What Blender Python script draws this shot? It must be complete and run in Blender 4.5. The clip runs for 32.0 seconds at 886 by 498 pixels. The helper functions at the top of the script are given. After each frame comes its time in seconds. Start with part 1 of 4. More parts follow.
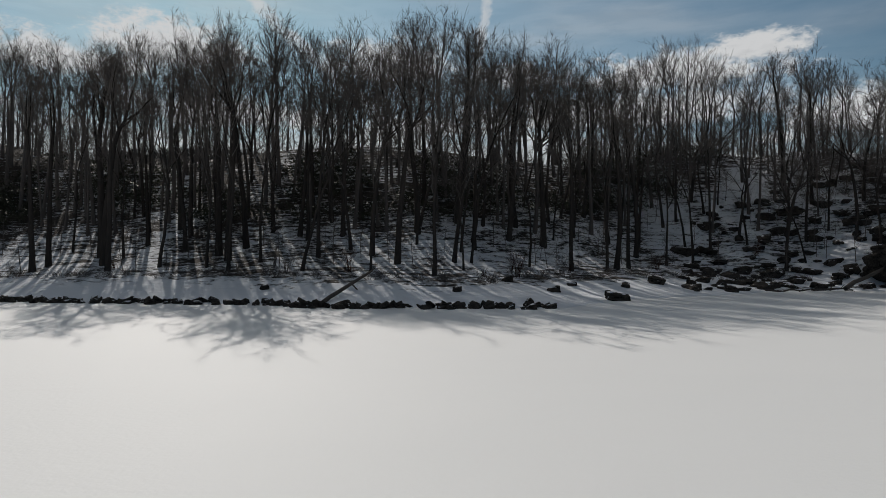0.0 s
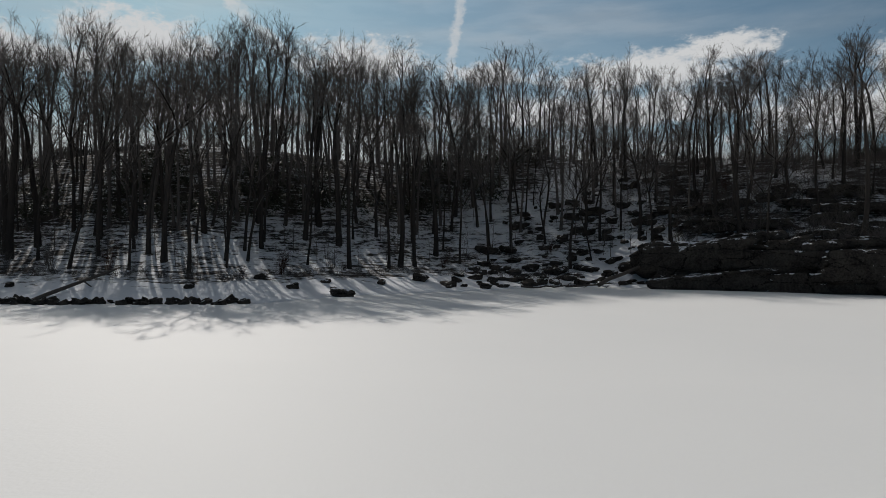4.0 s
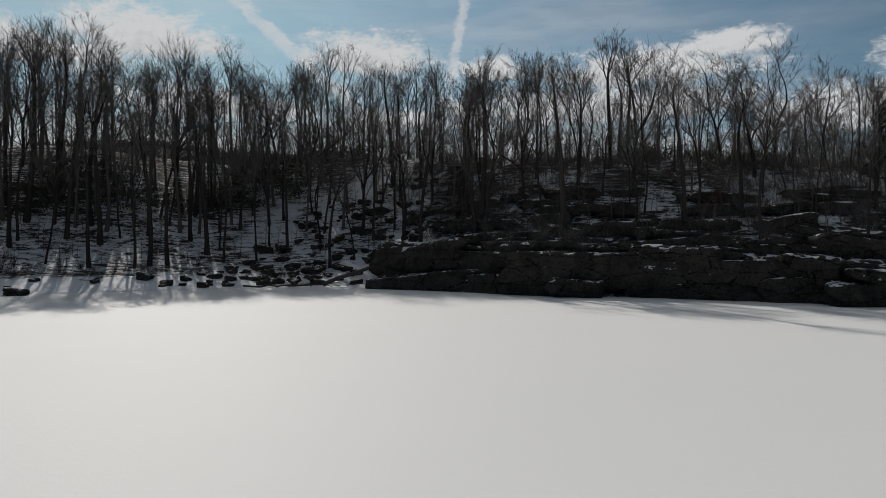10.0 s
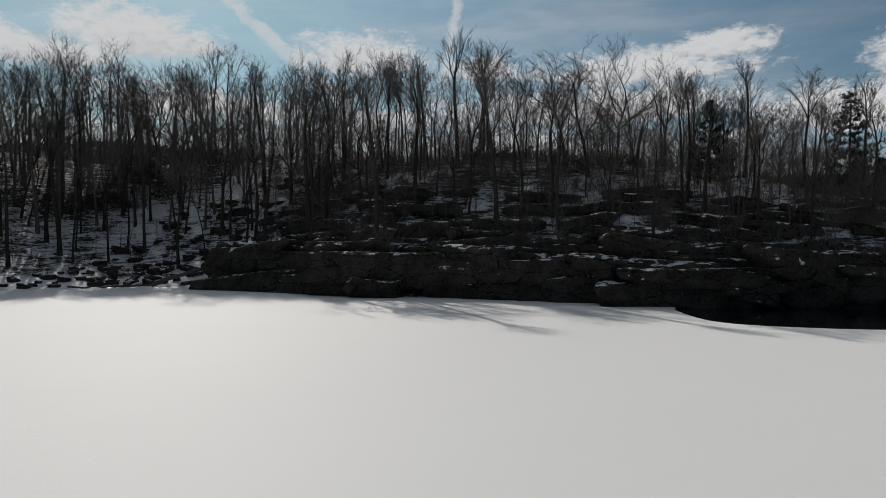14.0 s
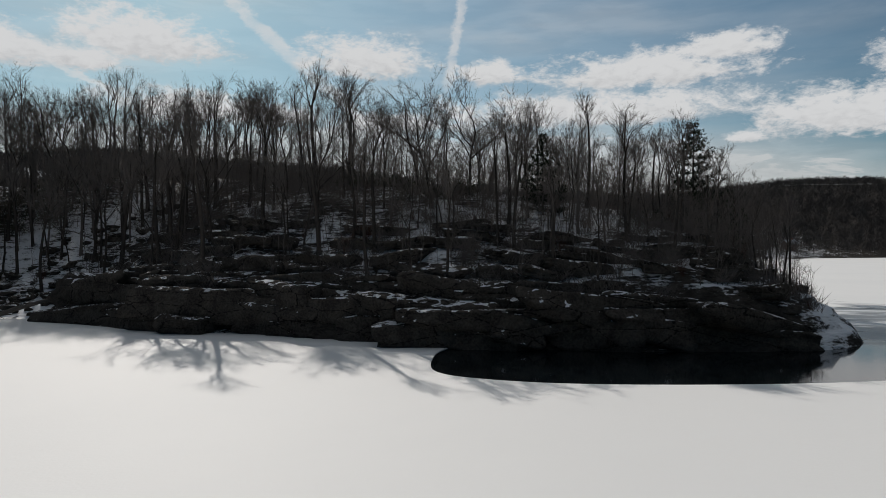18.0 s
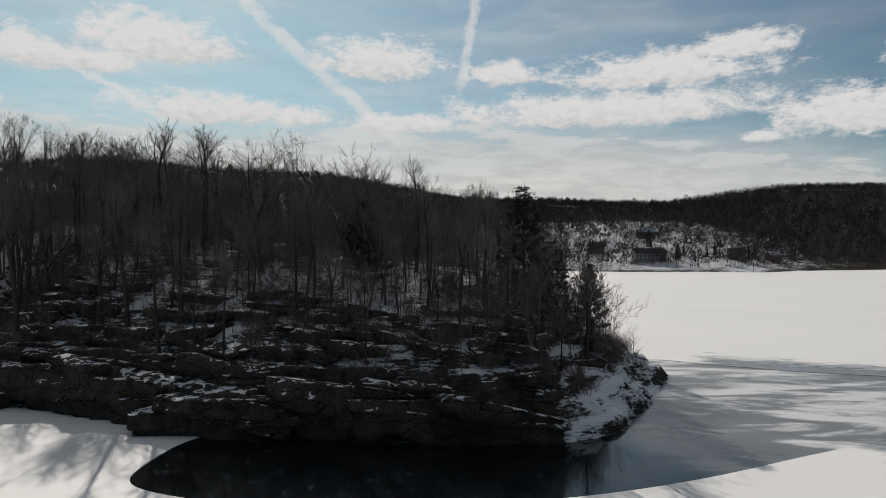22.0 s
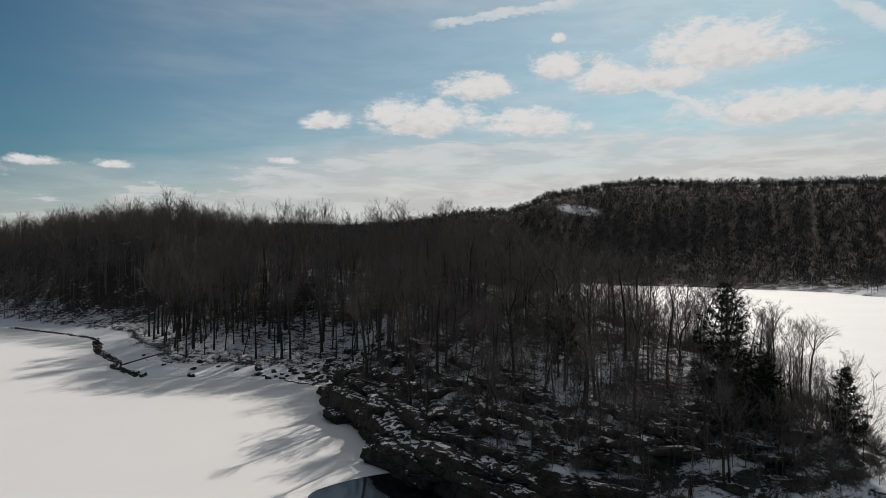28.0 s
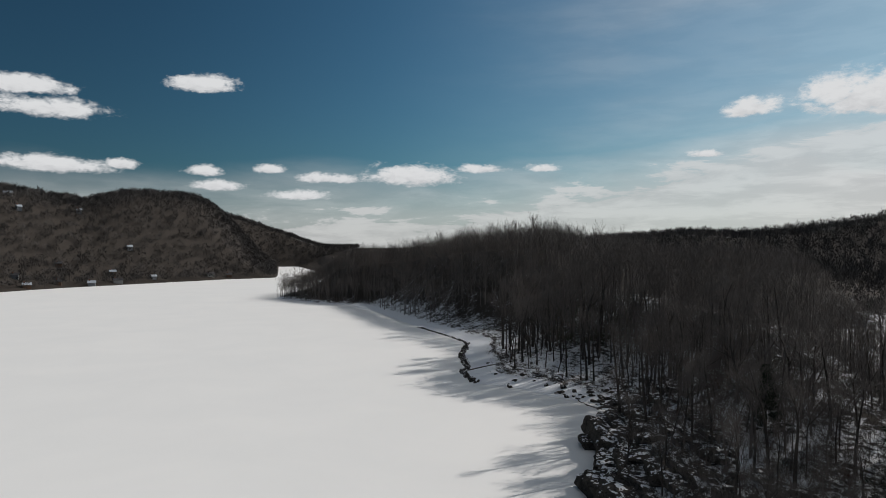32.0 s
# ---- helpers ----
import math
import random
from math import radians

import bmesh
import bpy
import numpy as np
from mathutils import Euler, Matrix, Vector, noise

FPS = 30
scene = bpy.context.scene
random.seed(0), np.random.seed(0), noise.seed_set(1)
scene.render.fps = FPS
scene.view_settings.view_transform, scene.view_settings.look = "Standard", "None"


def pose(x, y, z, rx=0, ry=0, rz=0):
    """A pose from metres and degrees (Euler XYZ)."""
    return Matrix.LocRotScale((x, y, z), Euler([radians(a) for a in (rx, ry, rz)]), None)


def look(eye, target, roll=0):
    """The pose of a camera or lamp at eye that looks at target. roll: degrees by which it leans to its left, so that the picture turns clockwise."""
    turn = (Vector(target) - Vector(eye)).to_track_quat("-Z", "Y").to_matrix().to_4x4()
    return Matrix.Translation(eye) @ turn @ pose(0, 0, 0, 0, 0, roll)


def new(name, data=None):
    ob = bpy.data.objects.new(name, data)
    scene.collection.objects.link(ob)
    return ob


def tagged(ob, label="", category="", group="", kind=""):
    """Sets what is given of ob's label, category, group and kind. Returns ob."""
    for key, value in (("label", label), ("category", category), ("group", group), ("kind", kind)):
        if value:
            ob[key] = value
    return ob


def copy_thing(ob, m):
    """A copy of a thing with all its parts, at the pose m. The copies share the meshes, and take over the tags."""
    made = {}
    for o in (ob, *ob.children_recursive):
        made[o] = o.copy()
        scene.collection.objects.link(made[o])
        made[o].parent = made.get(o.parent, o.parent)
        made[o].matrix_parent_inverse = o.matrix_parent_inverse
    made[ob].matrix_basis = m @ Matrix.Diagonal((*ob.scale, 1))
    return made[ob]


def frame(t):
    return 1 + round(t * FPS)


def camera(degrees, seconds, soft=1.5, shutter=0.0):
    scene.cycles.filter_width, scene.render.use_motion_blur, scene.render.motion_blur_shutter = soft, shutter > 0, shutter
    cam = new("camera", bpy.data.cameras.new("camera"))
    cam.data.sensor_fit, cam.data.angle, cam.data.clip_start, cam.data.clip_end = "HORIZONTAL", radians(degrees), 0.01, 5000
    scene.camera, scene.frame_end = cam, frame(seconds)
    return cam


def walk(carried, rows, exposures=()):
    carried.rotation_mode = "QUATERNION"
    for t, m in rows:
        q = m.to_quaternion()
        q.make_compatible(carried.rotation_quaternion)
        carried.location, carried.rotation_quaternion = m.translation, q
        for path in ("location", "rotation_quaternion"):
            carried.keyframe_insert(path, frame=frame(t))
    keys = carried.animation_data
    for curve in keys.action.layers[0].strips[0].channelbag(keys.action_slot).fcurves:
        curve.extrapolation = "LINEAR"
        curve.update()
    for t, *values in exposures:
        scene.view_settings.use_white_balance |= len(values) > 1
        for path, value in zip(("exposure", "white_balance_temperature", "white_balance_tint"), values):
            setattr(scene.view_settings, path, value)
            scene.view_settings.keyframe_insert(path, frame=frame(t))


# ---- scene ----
cam = camera(66.43, 32.0, soft=0.8)
# seconds, x, y, z, yaw, pitch, roll
ROWS = [
    (0, -0.32, -2.20, 5.75, 2.48, -0.08, 0.01),
    (0.5, 3.33, -3.00, 5.70, 2.20, -0.04, 0.01),
    (1, 6.99, -3.62, 5.68, 2.02, -0.05, 0.01),
    (1.5, 10.66, -3.91, 5.67, 1.61, -0.09, 0.04),
    (2, 14.25, -4.16, 5.67, 1.36, -0.11, 0.06),
    (2.5, 17.69, -4.41, 5.69, 0.99, -0.14, 0.08),
    (3, 21.03, -4.74, 5.72, 0.63, -0.16, 0.10),
    (3.5, 24.31, -5.16, 5.76, 0.43, -0.18, 0.06),
    (5.5, 37.27, -6.98, 5.95, -0.13, -0.31, -0.09),
    (6, 40.40, -7.08, 6.06, -0.21, -0.36, -0.10),
    (6.5, 43.54, -7.09, 6.22, -0.32, -0.46, -0.08),
    (7, 46.78, -7.11, 6.42, -0.24, -0.55, -0.05),
    (7.5, 50.07, -7.21, 6.61, -0.21, -0.66, -0.04),
    (8, 53.41, -7.42, 6.76, -0.15, -0.74, -0.00),
    (8.5, 56.80, -7.60, 6.83, 0.10, -0.78, 0.02),
    (9, 60.22, -7.65, 6.81, 0.24, -0.76, 0.06),
    (9.5, 63.64, -7.43, 6.72, 0.42, -0.70, 0.15),
    (10, 67.04, -7.20, 6.58, 0.53, -0.62, 0.20),
    (10.5, 70.37, -6.98, 6.44, 0.63, -0.52, 0.24),
    (11, 73.60, -6.75, 6.33, 0.78, -0.44, 0.26),
    (11.5, 76.73, -6.59, 6.26, 0.77, -0.39, 0.26),
    (12, 79.74, -6.47, 6.25, 0.80, -0.37, 0.27),
    (12.5, 82.60, -6.49, 6.28, 0.65, -0.38, 0.27),
    (13, 85.29, -6.63, 6.36, 0.41, -0.40, 0.28),
    (13.5, 87.86, -6.80, 6.45, 0.22, -0.48, 0.19),
    (14, 90.63, -6.91, 6.58, -0.00, -0.56, 0.11),
    (14.5, 93.57, -6.94, 6.74, 0.05, -0.65, 0.10),
    (16.5, 105.70, -7.56, 7.99, 0.25, -0.74, 0.16),
    (17, 108.58, -7.78, 8.68, 0.29, -0.54, 0.15),
    (17.5, 111.48, -7.90, 9.62, 0.36, -0.44, 0.09),
    (18, 114.47, -7.94, 10.74, 0.36, -0.35, 0.01),
    (18.5, 117.41, -7.87, 11.91, 0.46, -0.34, -0.02),
    (19, 120.47, -7.79, 13.10, 0.46, -0.34, -0.03),
    (19.5, 123.50, -7.74, 14.28, 0.51, -0.35, -0.03),
    (20, 126.76, -7.69, 15.53, 0.46, -0.33, -0.03),
    (20.5, 130.38, -7.73, 16.76, 0.51, -0.34, -0.03),
    (21, 134.10, -7.93, 17.94, 0.61, -0.36, -0.01),
    (21.5, 138.11, -8.12, 19.12, 0.64, -0.34, 0.00),
    (22, 142.11, -8.23, 20.20, 1.49, -0.29, -0.00),
    (22.5, 146.48, -8.12, 21.22, 4.69, -0.22, -0.09),
    (23, 150.92, -7.97, 22.23, 7.83, -0.13, -0.21),
    (23.5, 155.30, -7.74, 23.23, 10.82, -0.06, -0.32),
    (24, 159.73, -7.46, 24.24, 13.82, 0.02, -0.41),
    (24.5, 164.11, -7.10, 25.33, 16.71, 0.02, -0.46),
    (25, 168.65, -6.66, 26.56, 19.74, 0.02, -0.41),
    (25.5, 172.87, -6.28, 27.73, 23.71, 0.02, -0.44),
    (26, 177.04, -5.98, 28.77, 28.66, 0.10, -0.52),
    (26.5, 181.56, -5.42, 29.87, 34.96, 0.19, -0.56),
    (28.5, 199.98, -0.01, 34.95, 50.06, 0.19, 0.05),
    (29, 204.57, 2.15, 36.32, 53.32, 0.17, 0.05),
    (29.5, 209.18, 4.74, 37.77, 56.69, 0.14, 0.02),
    (30, 213.81, 7.51, 39.26, 60.45, 0.12, 0.02),
    (30.5, 218.36, 10.19, 40.81, 64.57, 0.11, 0.03),
    (31, 222.82, 12.79, 42.40, 69.48, 0.10, 0.10),
    (31.5, 227.17, 15.36, 44.04, 75.43, 0.05, 0.14),
    (32, 231.46, 17.87, 45.68, 81.42, -0.10, 0.14),
]
walk(cam, [(t, pose(x, y, z, 90 + pitch, 0, yaw) @ pose(0, 0, 0, 0, 0, roll)) for t, x, y, z, yaw, pitch, roll in ROWS],
     exposures=[(0.0, -0.57, 6600, 10.5), (13.0, -0.58, 6600, 10.5), (19.0, -0.42, 6650, 11), (24.0, -0.36, 6900, 12), (27.0, -0.36, 6850, 12), (32.0, -0.33, 6600, 11)])

# ---- light ----
SUN_YAW, SUN_EL = 24.0, 33.0      # the sun stands ahead and to the left of the first view
sun = new("sun", bpy.data.lights.new("sun", "SUN"))
sun.data.energy, sun.data.angle, sun.data.color = 4.2, radians(0.5), (1.0, 0.95, 0.89)
sa, se = radians(SUN_YAW), radians(SUN_EL)
sun.matrix_world = look((math.sin(sa) * -math.cos(se) * 300, math.cos(sa) * math.cos(se) * 300, math.sin(se) * 300), (0, 0, 0))


class Nodes:
    """Short hand for building node trees."""

    def __init__(self, tree):
        self.tree = tree
        tree.nodes.clear()

    def add(self, kind, **inputs):
        n = self.tree.nodes.new(kind)
        for k, v in inputs.items():
            self.put(n.inputs[k.replace("_", " ")], v)
        return n

    def put(self, socket, v):
        if isinstance(v, bpy.types.NodeSocket):
            self.tree.links.new(v, socket)
        else:
            socket.default_value = v

    def math(self, op, a, b=0.0, c=0.0, clamp=False):
        n = self.tree.nodes.new("ShaderNodeMath")
        n.operation, n.use_clamp = op, clamp
        for s, v in zip(n.inputs, (a, b, c)):
            self.put(s, v)
        return n.outputs[0]

    def step(self, v, lo, hi, to0=0.0, to1=1.0):
        n = self.tree.nodes.new("ShaderNodeMapRange")
        n.interpolation_type = "SMOOTHSTEP"
        for s, w in zip(n.inputs, (v, lo, hi, to0, to1)):
            self.put(s, w)
        return n.outputs[0]

    def mix(self, f, a, b):
        n = self.tree.nodes.new("ShaderNodeMix")
        n.data_type = "RGBA"
        self.put(n.inputs[0], f)
        for s, v in ((n.inputs[6], a), (n.inputs[7], b)):
            self.put(s, (*v, 1) if isinstance(v, tuple) and len(v) == 3 else v)
        return n.outputs[2]

    def noise(self, vec, scale, detail=4.0, rough=0.55, distort=0.0):
        n = self.tree.nodes.new("ShaderNodeTexNoise")
        if vec is not None:
            self.put(n.inputs["Vector"], vec)
        for k, v in (("Scale", scale), ("Detail", detail), ("Roughness", rough), ("Distortion", distort)):
            n.inputs[k].default_value = v
        return n.outputs["Fac"]

    def scaled(self, vec, s):
        n = self.tree.nodes.new("ShaderNodeVectorMath")
        n.operation = "MULTIPLY"
        self.put(n.inputs[0], vec)
        n.inputs[1].default_value = s
        return n.outputs[0]


# sky: clear blue with a bank of fair-weather clouds, thin streaks and two vapour trails
world = bpy.data.worlds.new("sky")
scene.world = world
world.use_nodes = True
W = Nodes(world.node_tree)
sky = W.add("ShaderNodeTexSky")
sky.sky_type, sky.sun_disc = "NISHITA", False
sky.sun_elevation, sky.sun_rotation = se, -sa
sky.altitude, sky.air_density, sky.dust_density, sky.ozone_density = 200, 1.0, 0.6, 1.6
way = W.add("ShaderNodeTexCoord").outputs["Generated"]
sep = W.add("ShaderNodeSeparateXYZ", Vector=way)
az = W.math("MULTIPLY", W.math("ARCTAN2", W.math("MULTIPLY", sep.outputs[0], -1.0), sep.outputs[1]), 57.2958)
el = W.math("MULTIPLY", W.math("ARCSINE", sep.outputs[2]), 57.2958)
flat = W.add("ShaderNodeCombineXYZ", X=az, Y=W.math("MULTIPLY", el, 1.9), Z=0.0).outputs[0]
puff = W.noise(flat, 0.34, 5.0, 0.55, 0.5)
fine = W.noise(flat, 1.0, 4.0, 0.55, 0.4)
lump = W.math("ADD", W.math("MULTIPLY", W.math("SUBTRACT", puff, 0.5), 2.4), W.math("MULTIPLY", W.math("SUBTRACT", fine, 0.5), 1.0))
lump = W.math("ADD", lump, W.math("MULTIPLY", W.math("SUBTRACT", W.noise(flat, 2.4, 4.0, 0.6, 0.5), 0.5), 0.9))
# clouds: yaw, height, half width, half height in degrees
CLOUDS = [(24.5, 15.4, 6.0, 2.2), (28.5, 13.6, 3.0, 1.2), (33.2, 13.7, 3.2, 1.6), (37.2, 14.8, 2.4, 1.2), (7.0, 15.0, 5.6, 2.0), (-3.6, 13.9, 3.2, 1.1), (-16.0, 13.6, 9.0, 1.7), (-22.0, 14.9, 4.5, 1.3),
          (-12.0, 10.8, 13.5, 1.6), (-30.5, 9.4, 6.0, 2.2), (-36.0, 13.0, 4.0, 2.0), (-23.5, 8.2, 1.6, 0.5), (20.5, 10.6, 7.2, 1.4), (13.5, 10.4, 2.6, 1.0),
          (48.6, 10.9, 5.4, 1.7), (44.2, 13.4, 3.4, 1.3), (39.6, 10.4, 4.0, 1.4), (56.8, 10.6, 2.2, 0.8), (37.3, 17.3, 0.6, 0.5), (60.2, 7.4, 1.3, 0.35), (72.8, 6.6, 1.5, 0.4),
          (78.3, 6.6, 1.9, 0.5), (84.2, 6.0, 3.6, 1.0), (91.3, 5.7, 2.3, 0.5), (95.9, 6.3, 1.2, 0.5), (100.9, 6.0, 1.4, 0.5),
          (111.8, 10.0, 3.8, 0.9), (113.2, 11.4, 2.8, 0.8), (101.0, 12.7, 2.4, 0.8), (111.5, 6.0, 4.0, 0.7), (100.2, 4.9, 2.2, 0.5), (106.8, 6.3, 1.2, 0.5),
          (93.6, 4.2, 2.6, 0.5), (5.0, 10.0, 5.0, 1.0)]
field, rise, heft = -1.0, 0.0, 0.0
for a, e, w, h in CLOUDS:
    u = W.math("DIVIDE", W.math("SUBTRACT", az, a), w * 1.1)
    v = W.math("DIVIDE", W.math("SUBTRACT", el, e), h * 1.15)
    tall = v
    v = W.math("ADD", v, W.math("MULTIPLY", W.math("MINIMUM", v, 0.0), 0.6))
    one = W.math("SUBTRACT", 1.0, W.math("SQRT", W.math("ADD", W.math("MULTIPLY", u, u), W.math("MULTIPLY", v, v))))
    pull = W.math("POWER", 500.0, W.math("MAXIMUM", one, -3.0))
    rise = W.math("ADD", rise, W.math("MULTIPLY", pull, W.math("MAXIMUM", W.math("MINIMUM", tall, 2.0), -2.0)))
    heft = W.math("ADD", heft, pull)
    field = W.math("MAXIMUM", field, one)
rise = W.math("DIVIDE", rise, W.math("ADD", heft, 0.000001))
body = W.math("ADD", field, W.math("MULTIPLY", lump, 0.66))
cloud = W.step(body, -0.12, 0.5)
# thin veil low over the hills, and high streaks
streak = W.noise(W.scaled(flat, (0.4, 0.9, 1.0)), 0.13, 5.0, 0.5, 0.2)
sunward = W.step(W.math("ABSOLUTE", W.math("SUBTRACT", az, 18.0)), 22.0, 70.0, 1.0, 0.0)
veil = W.math("MULTIPLY", W.step(W.math("ADD", el, W.math("MULTIPLY", W.math("SUBTRACT", streak, 0.5), 7.0)), W.math("ADD", 2.0, W.math("MULTIPLY", sunward, 3.0)), W.math("ADD", 7.5, W.math("MULTIPLY", sunward, 7.0)), 1.0, 0.0), W.math("ADD", 0.6, W.math("MULTIPLY", sunward, 0.4)))
high = W.math("MULTIPLY", W.step(streak, 0.40, 0.80, 0.24, 0.62), sunward)


def trail(a0, e0, a1, e1, width):
    """A vapour trail between two points of the sky."""
    dx, dy = a1 - a0, e1 - e0
    n = math.hypot(dx, dy)
    px, py = W.math("SUBTRACT", az, a0), W.math("SUBTRACT", el, e0)
    along = W.math("DIVIDE", W.math("ADD", W.math("MULTIPLY", px, dx / n), W.math("MULTIPLY", py, dy / n)), n)
    off = W.math("ABSOLUTE", W.math("ADD", W.math("ADD", W.math("MULTIPLY", px, -dy / n), W.math("MULTIPLY", py, dx / n)), W.math("MULTIPLY", lump, 0.6)))
    ends = W.math("MULTIPLY", W.step(along, -0.1, 0.05), W.step(along, 0.9, 1.1, 1.0, 0.0))
    return W.math("MULTIPLY", W.math("MULTIPLY", W.step(off, width * 0.3, width, 1.0, 0.0), ends), W.step(puff, 0.3, 0.6, 0.4, 1.0))


trails = 0.0
for args in ((22.0, 22.5, 4.9, 8.6, 0.75), (-2.2, 25.0, 0.0, 13.0, 0.65), (33.0, 14.4, 24.0, 10.3, 0.35), (47.5, 18.6, 36.0, 20.0, 0.5)):
    trails = W.math("MAXIMUM", trails, trail(*args))
# layered banks low over the horizon
layer = W.noise(W.scaled(flat, (0.32, 0.8, 1.0)), 0.55, 6.0, 0.6, 0.3)
reach = W.math("ADD", 1.8, W.math("MULTIPLY", sunward, 7.0))
bank = W.math("MULTIPLY", W.step(W.math("ADD", el, W.math("MULTIPLY", W.math("SUBTRACT", layer, 0.5), 9.0)), reach, W.math("ADD", reach, 1.6), 1.0, 0.0), 0.85)
thin = W.math("MAXIMUM", W.math("MAXIMUM", veil, high), bank)
shade = W.step(W.math("ADD", rise, W.math("MULTIPLY", W.math("SUBTRACT", fine, 0.5), 2.2)), -0.9, 0.35, 0.7, 0.0)
cloud_col = W.mix(shade, (0.86, 0.885, 0.905), (0.63, 0.65, 0.675))
blue = W.add("ShaderNodeVectorMath", )
blue.operation = "MULTIPLY"
side = W.step(W.math("ABSOLUTE", W.math("SUBTRACT", az, 20.0)), 12.0, 100.0, 1.3, 0.42)
W.put(blue.inputs[0], W.mix(1.0, (0.0, 0.0, 0.0), sky.outputs[0]))
tint = W.add("ShaderNodeVectorMath")
tint.operation = "SCALE"
W.put(tint.inputs[3], side)
away = W.step(W.math("ABSOLUTE", W.math("SUBTRACT", az, 20.0)), 25.0, 85.0)
W.put(blue.inputs[1], W.mix(away, (0.0395, 0.0615, 0.0635), (0.030, 0.062, 0.073)))
W.put(tint.inputs[0], blue.outputs[0])
low_col = W.mix(W.math("MULTIPLY", thin, 0.95), tint.outputs[0], W.mix(W.step(layer, 0.38, 0.62), (0.80, 0.805, 0.81), (0.66, 0.665, 0.675)))
# pale zenith, out of view, added to lift and neutralise the fill light
overhead_fill = W.step(el, 32.0, 62.0, 0.0, 0.62)
low_col = W.mix(overhead_fill, low_col, (0.50, 0.505, 0.50))
low_col = W.mix(W.math("MULTIPLY", trails, 0.62), low_col, (0.90, 0.905, 0.91))
out_col = W.mix(cloud, low_col, cloud_col)
bg = W.add("ShaderNodeBackground", Color=out_col, Strength=1.0)
W.tree.links.new(bg.outputs[0], W.add("ShaderNodeOutputWorld").inputs[0])


# ---- materials ----
def material(name):
    m = bpy.data.materials.new(name)
    m.use_nodes = True
    return m, Nodes(m.node_tree)


def finish(N, color, rough, bump=None, strength=0.4, dist=0.05, spec=0.04):
    b = N.add("ShaderNodeBsdfPrincipled")
    N.put(b.inputs["Base Color"], (*color, 1) if isinstance(color, tuple) else color)
    N.put(b.inputs["Roughness"], rough)
    b.inputs["Specular IOR Level"].default_value = spec
    if bump is not None:
        n = N.add("ShaderNodeBump", Strength=strength, Distance=dist, Height=bump)
        N.tree.links.new(n.outputs[0], b.inputs["Normal"])
    N.tree.links.new(b.outputs[0], N.add("ShaderNodeOutputMaterial").inputs[0])
    return b


def where(N):
    return N.add("ShaderNodeNewGeometry").outputs["Position"]


def plain(name, color, rough=0.7, vary=0.25, scale=3.0, spec=0.3):
    """Painted or stained surface with mottling."""
    m, N = material(name)
    p = where(N)
    n = N.noise(p, scale, 5.0, 0.6)
    dark = tuple(c * (1 - vary) for c in color)
    light = tuple(min(1, c * (1 + vary)) for c in color)
    finish(N, N.mix(n, dark, light), rough, n, 0.2, 0.03, spec)
    return m


SNOW = (0.82, 0.84, 0.87)


def ground_material():
    m, N = material("snow_and_leaf_litter")
    p = where(N)
    cover = N.add("ShaderNodeAttribute")
    cover.attribute_name = "cover"
    rock = N.add("ShaderNodeAttribute")
    rock.attribute_name = "rock"
    big = N.noise(p, 0.11, 5.0, 0.6)
    mid = N.noise(N.scaled(p, (0.42, 0.7, 3.4)), 0.8, 6.0, 0.62, 0.4)
    small = N.noise(N.scaled(p, (0.6, 0.8, 1.6)), 2.4, 6.0, 0.7)
    up = N.add("ShaderNodeSeparateXYZ", Vector=N.add("ShaderNodeNewGeometry").outputs["Normal"]).outputs[2]
    shelf = N.math("MULTIPLY", N.math("MULTIPLY", N.math("SUBTRACT", up, 0.8), 0.75), rock.outputs["Fac"])
    mask = N.math("ADD", N.math("ADD", N.math("ADD", shelf, N.math("MULTIPLY", big, 0.33)), N.math("MULTIPLY", mid, 0.46)), N.math("MULTIPLY", small, 0.36))
    snow = N.step(N.math("SUBTRACT", mask, N.math("SUBTRACT", 1.05, cover.outputs["Fac"])), -0.04, 0.04)
    litter = N.mix(N.noise(p, 1.3, 6.0, 0.7), (0.026, 0.023, 0.021), (0.075, 0.065, 0.057))
    stone = N.mix(N.step(N.noise(N.scaled(p, (1.0, 1.0, 2.5)), 0.6, 8.0, 0.75, 0.6), 0.3, 0.7), (0.020, 0.018, 0.016), (0.078, 0.070, 0.062))
    soil = N.mix(rock.outputs["Fac"], litter, stone)
    col = N.mix(snow, soil, N.mix(small, (0.74, 0.77, 0.81), SNOW))
    h = N.math("ADD", N.math("MULTIPLY", snow, 0.5), N.math("ADD", N.math("MULTIPLY", mid, 0.8), N.math("MULTIPLY", small, 0.3)))
    finish(N, col, 0.85, h, 0.9, 0.4)
    return m


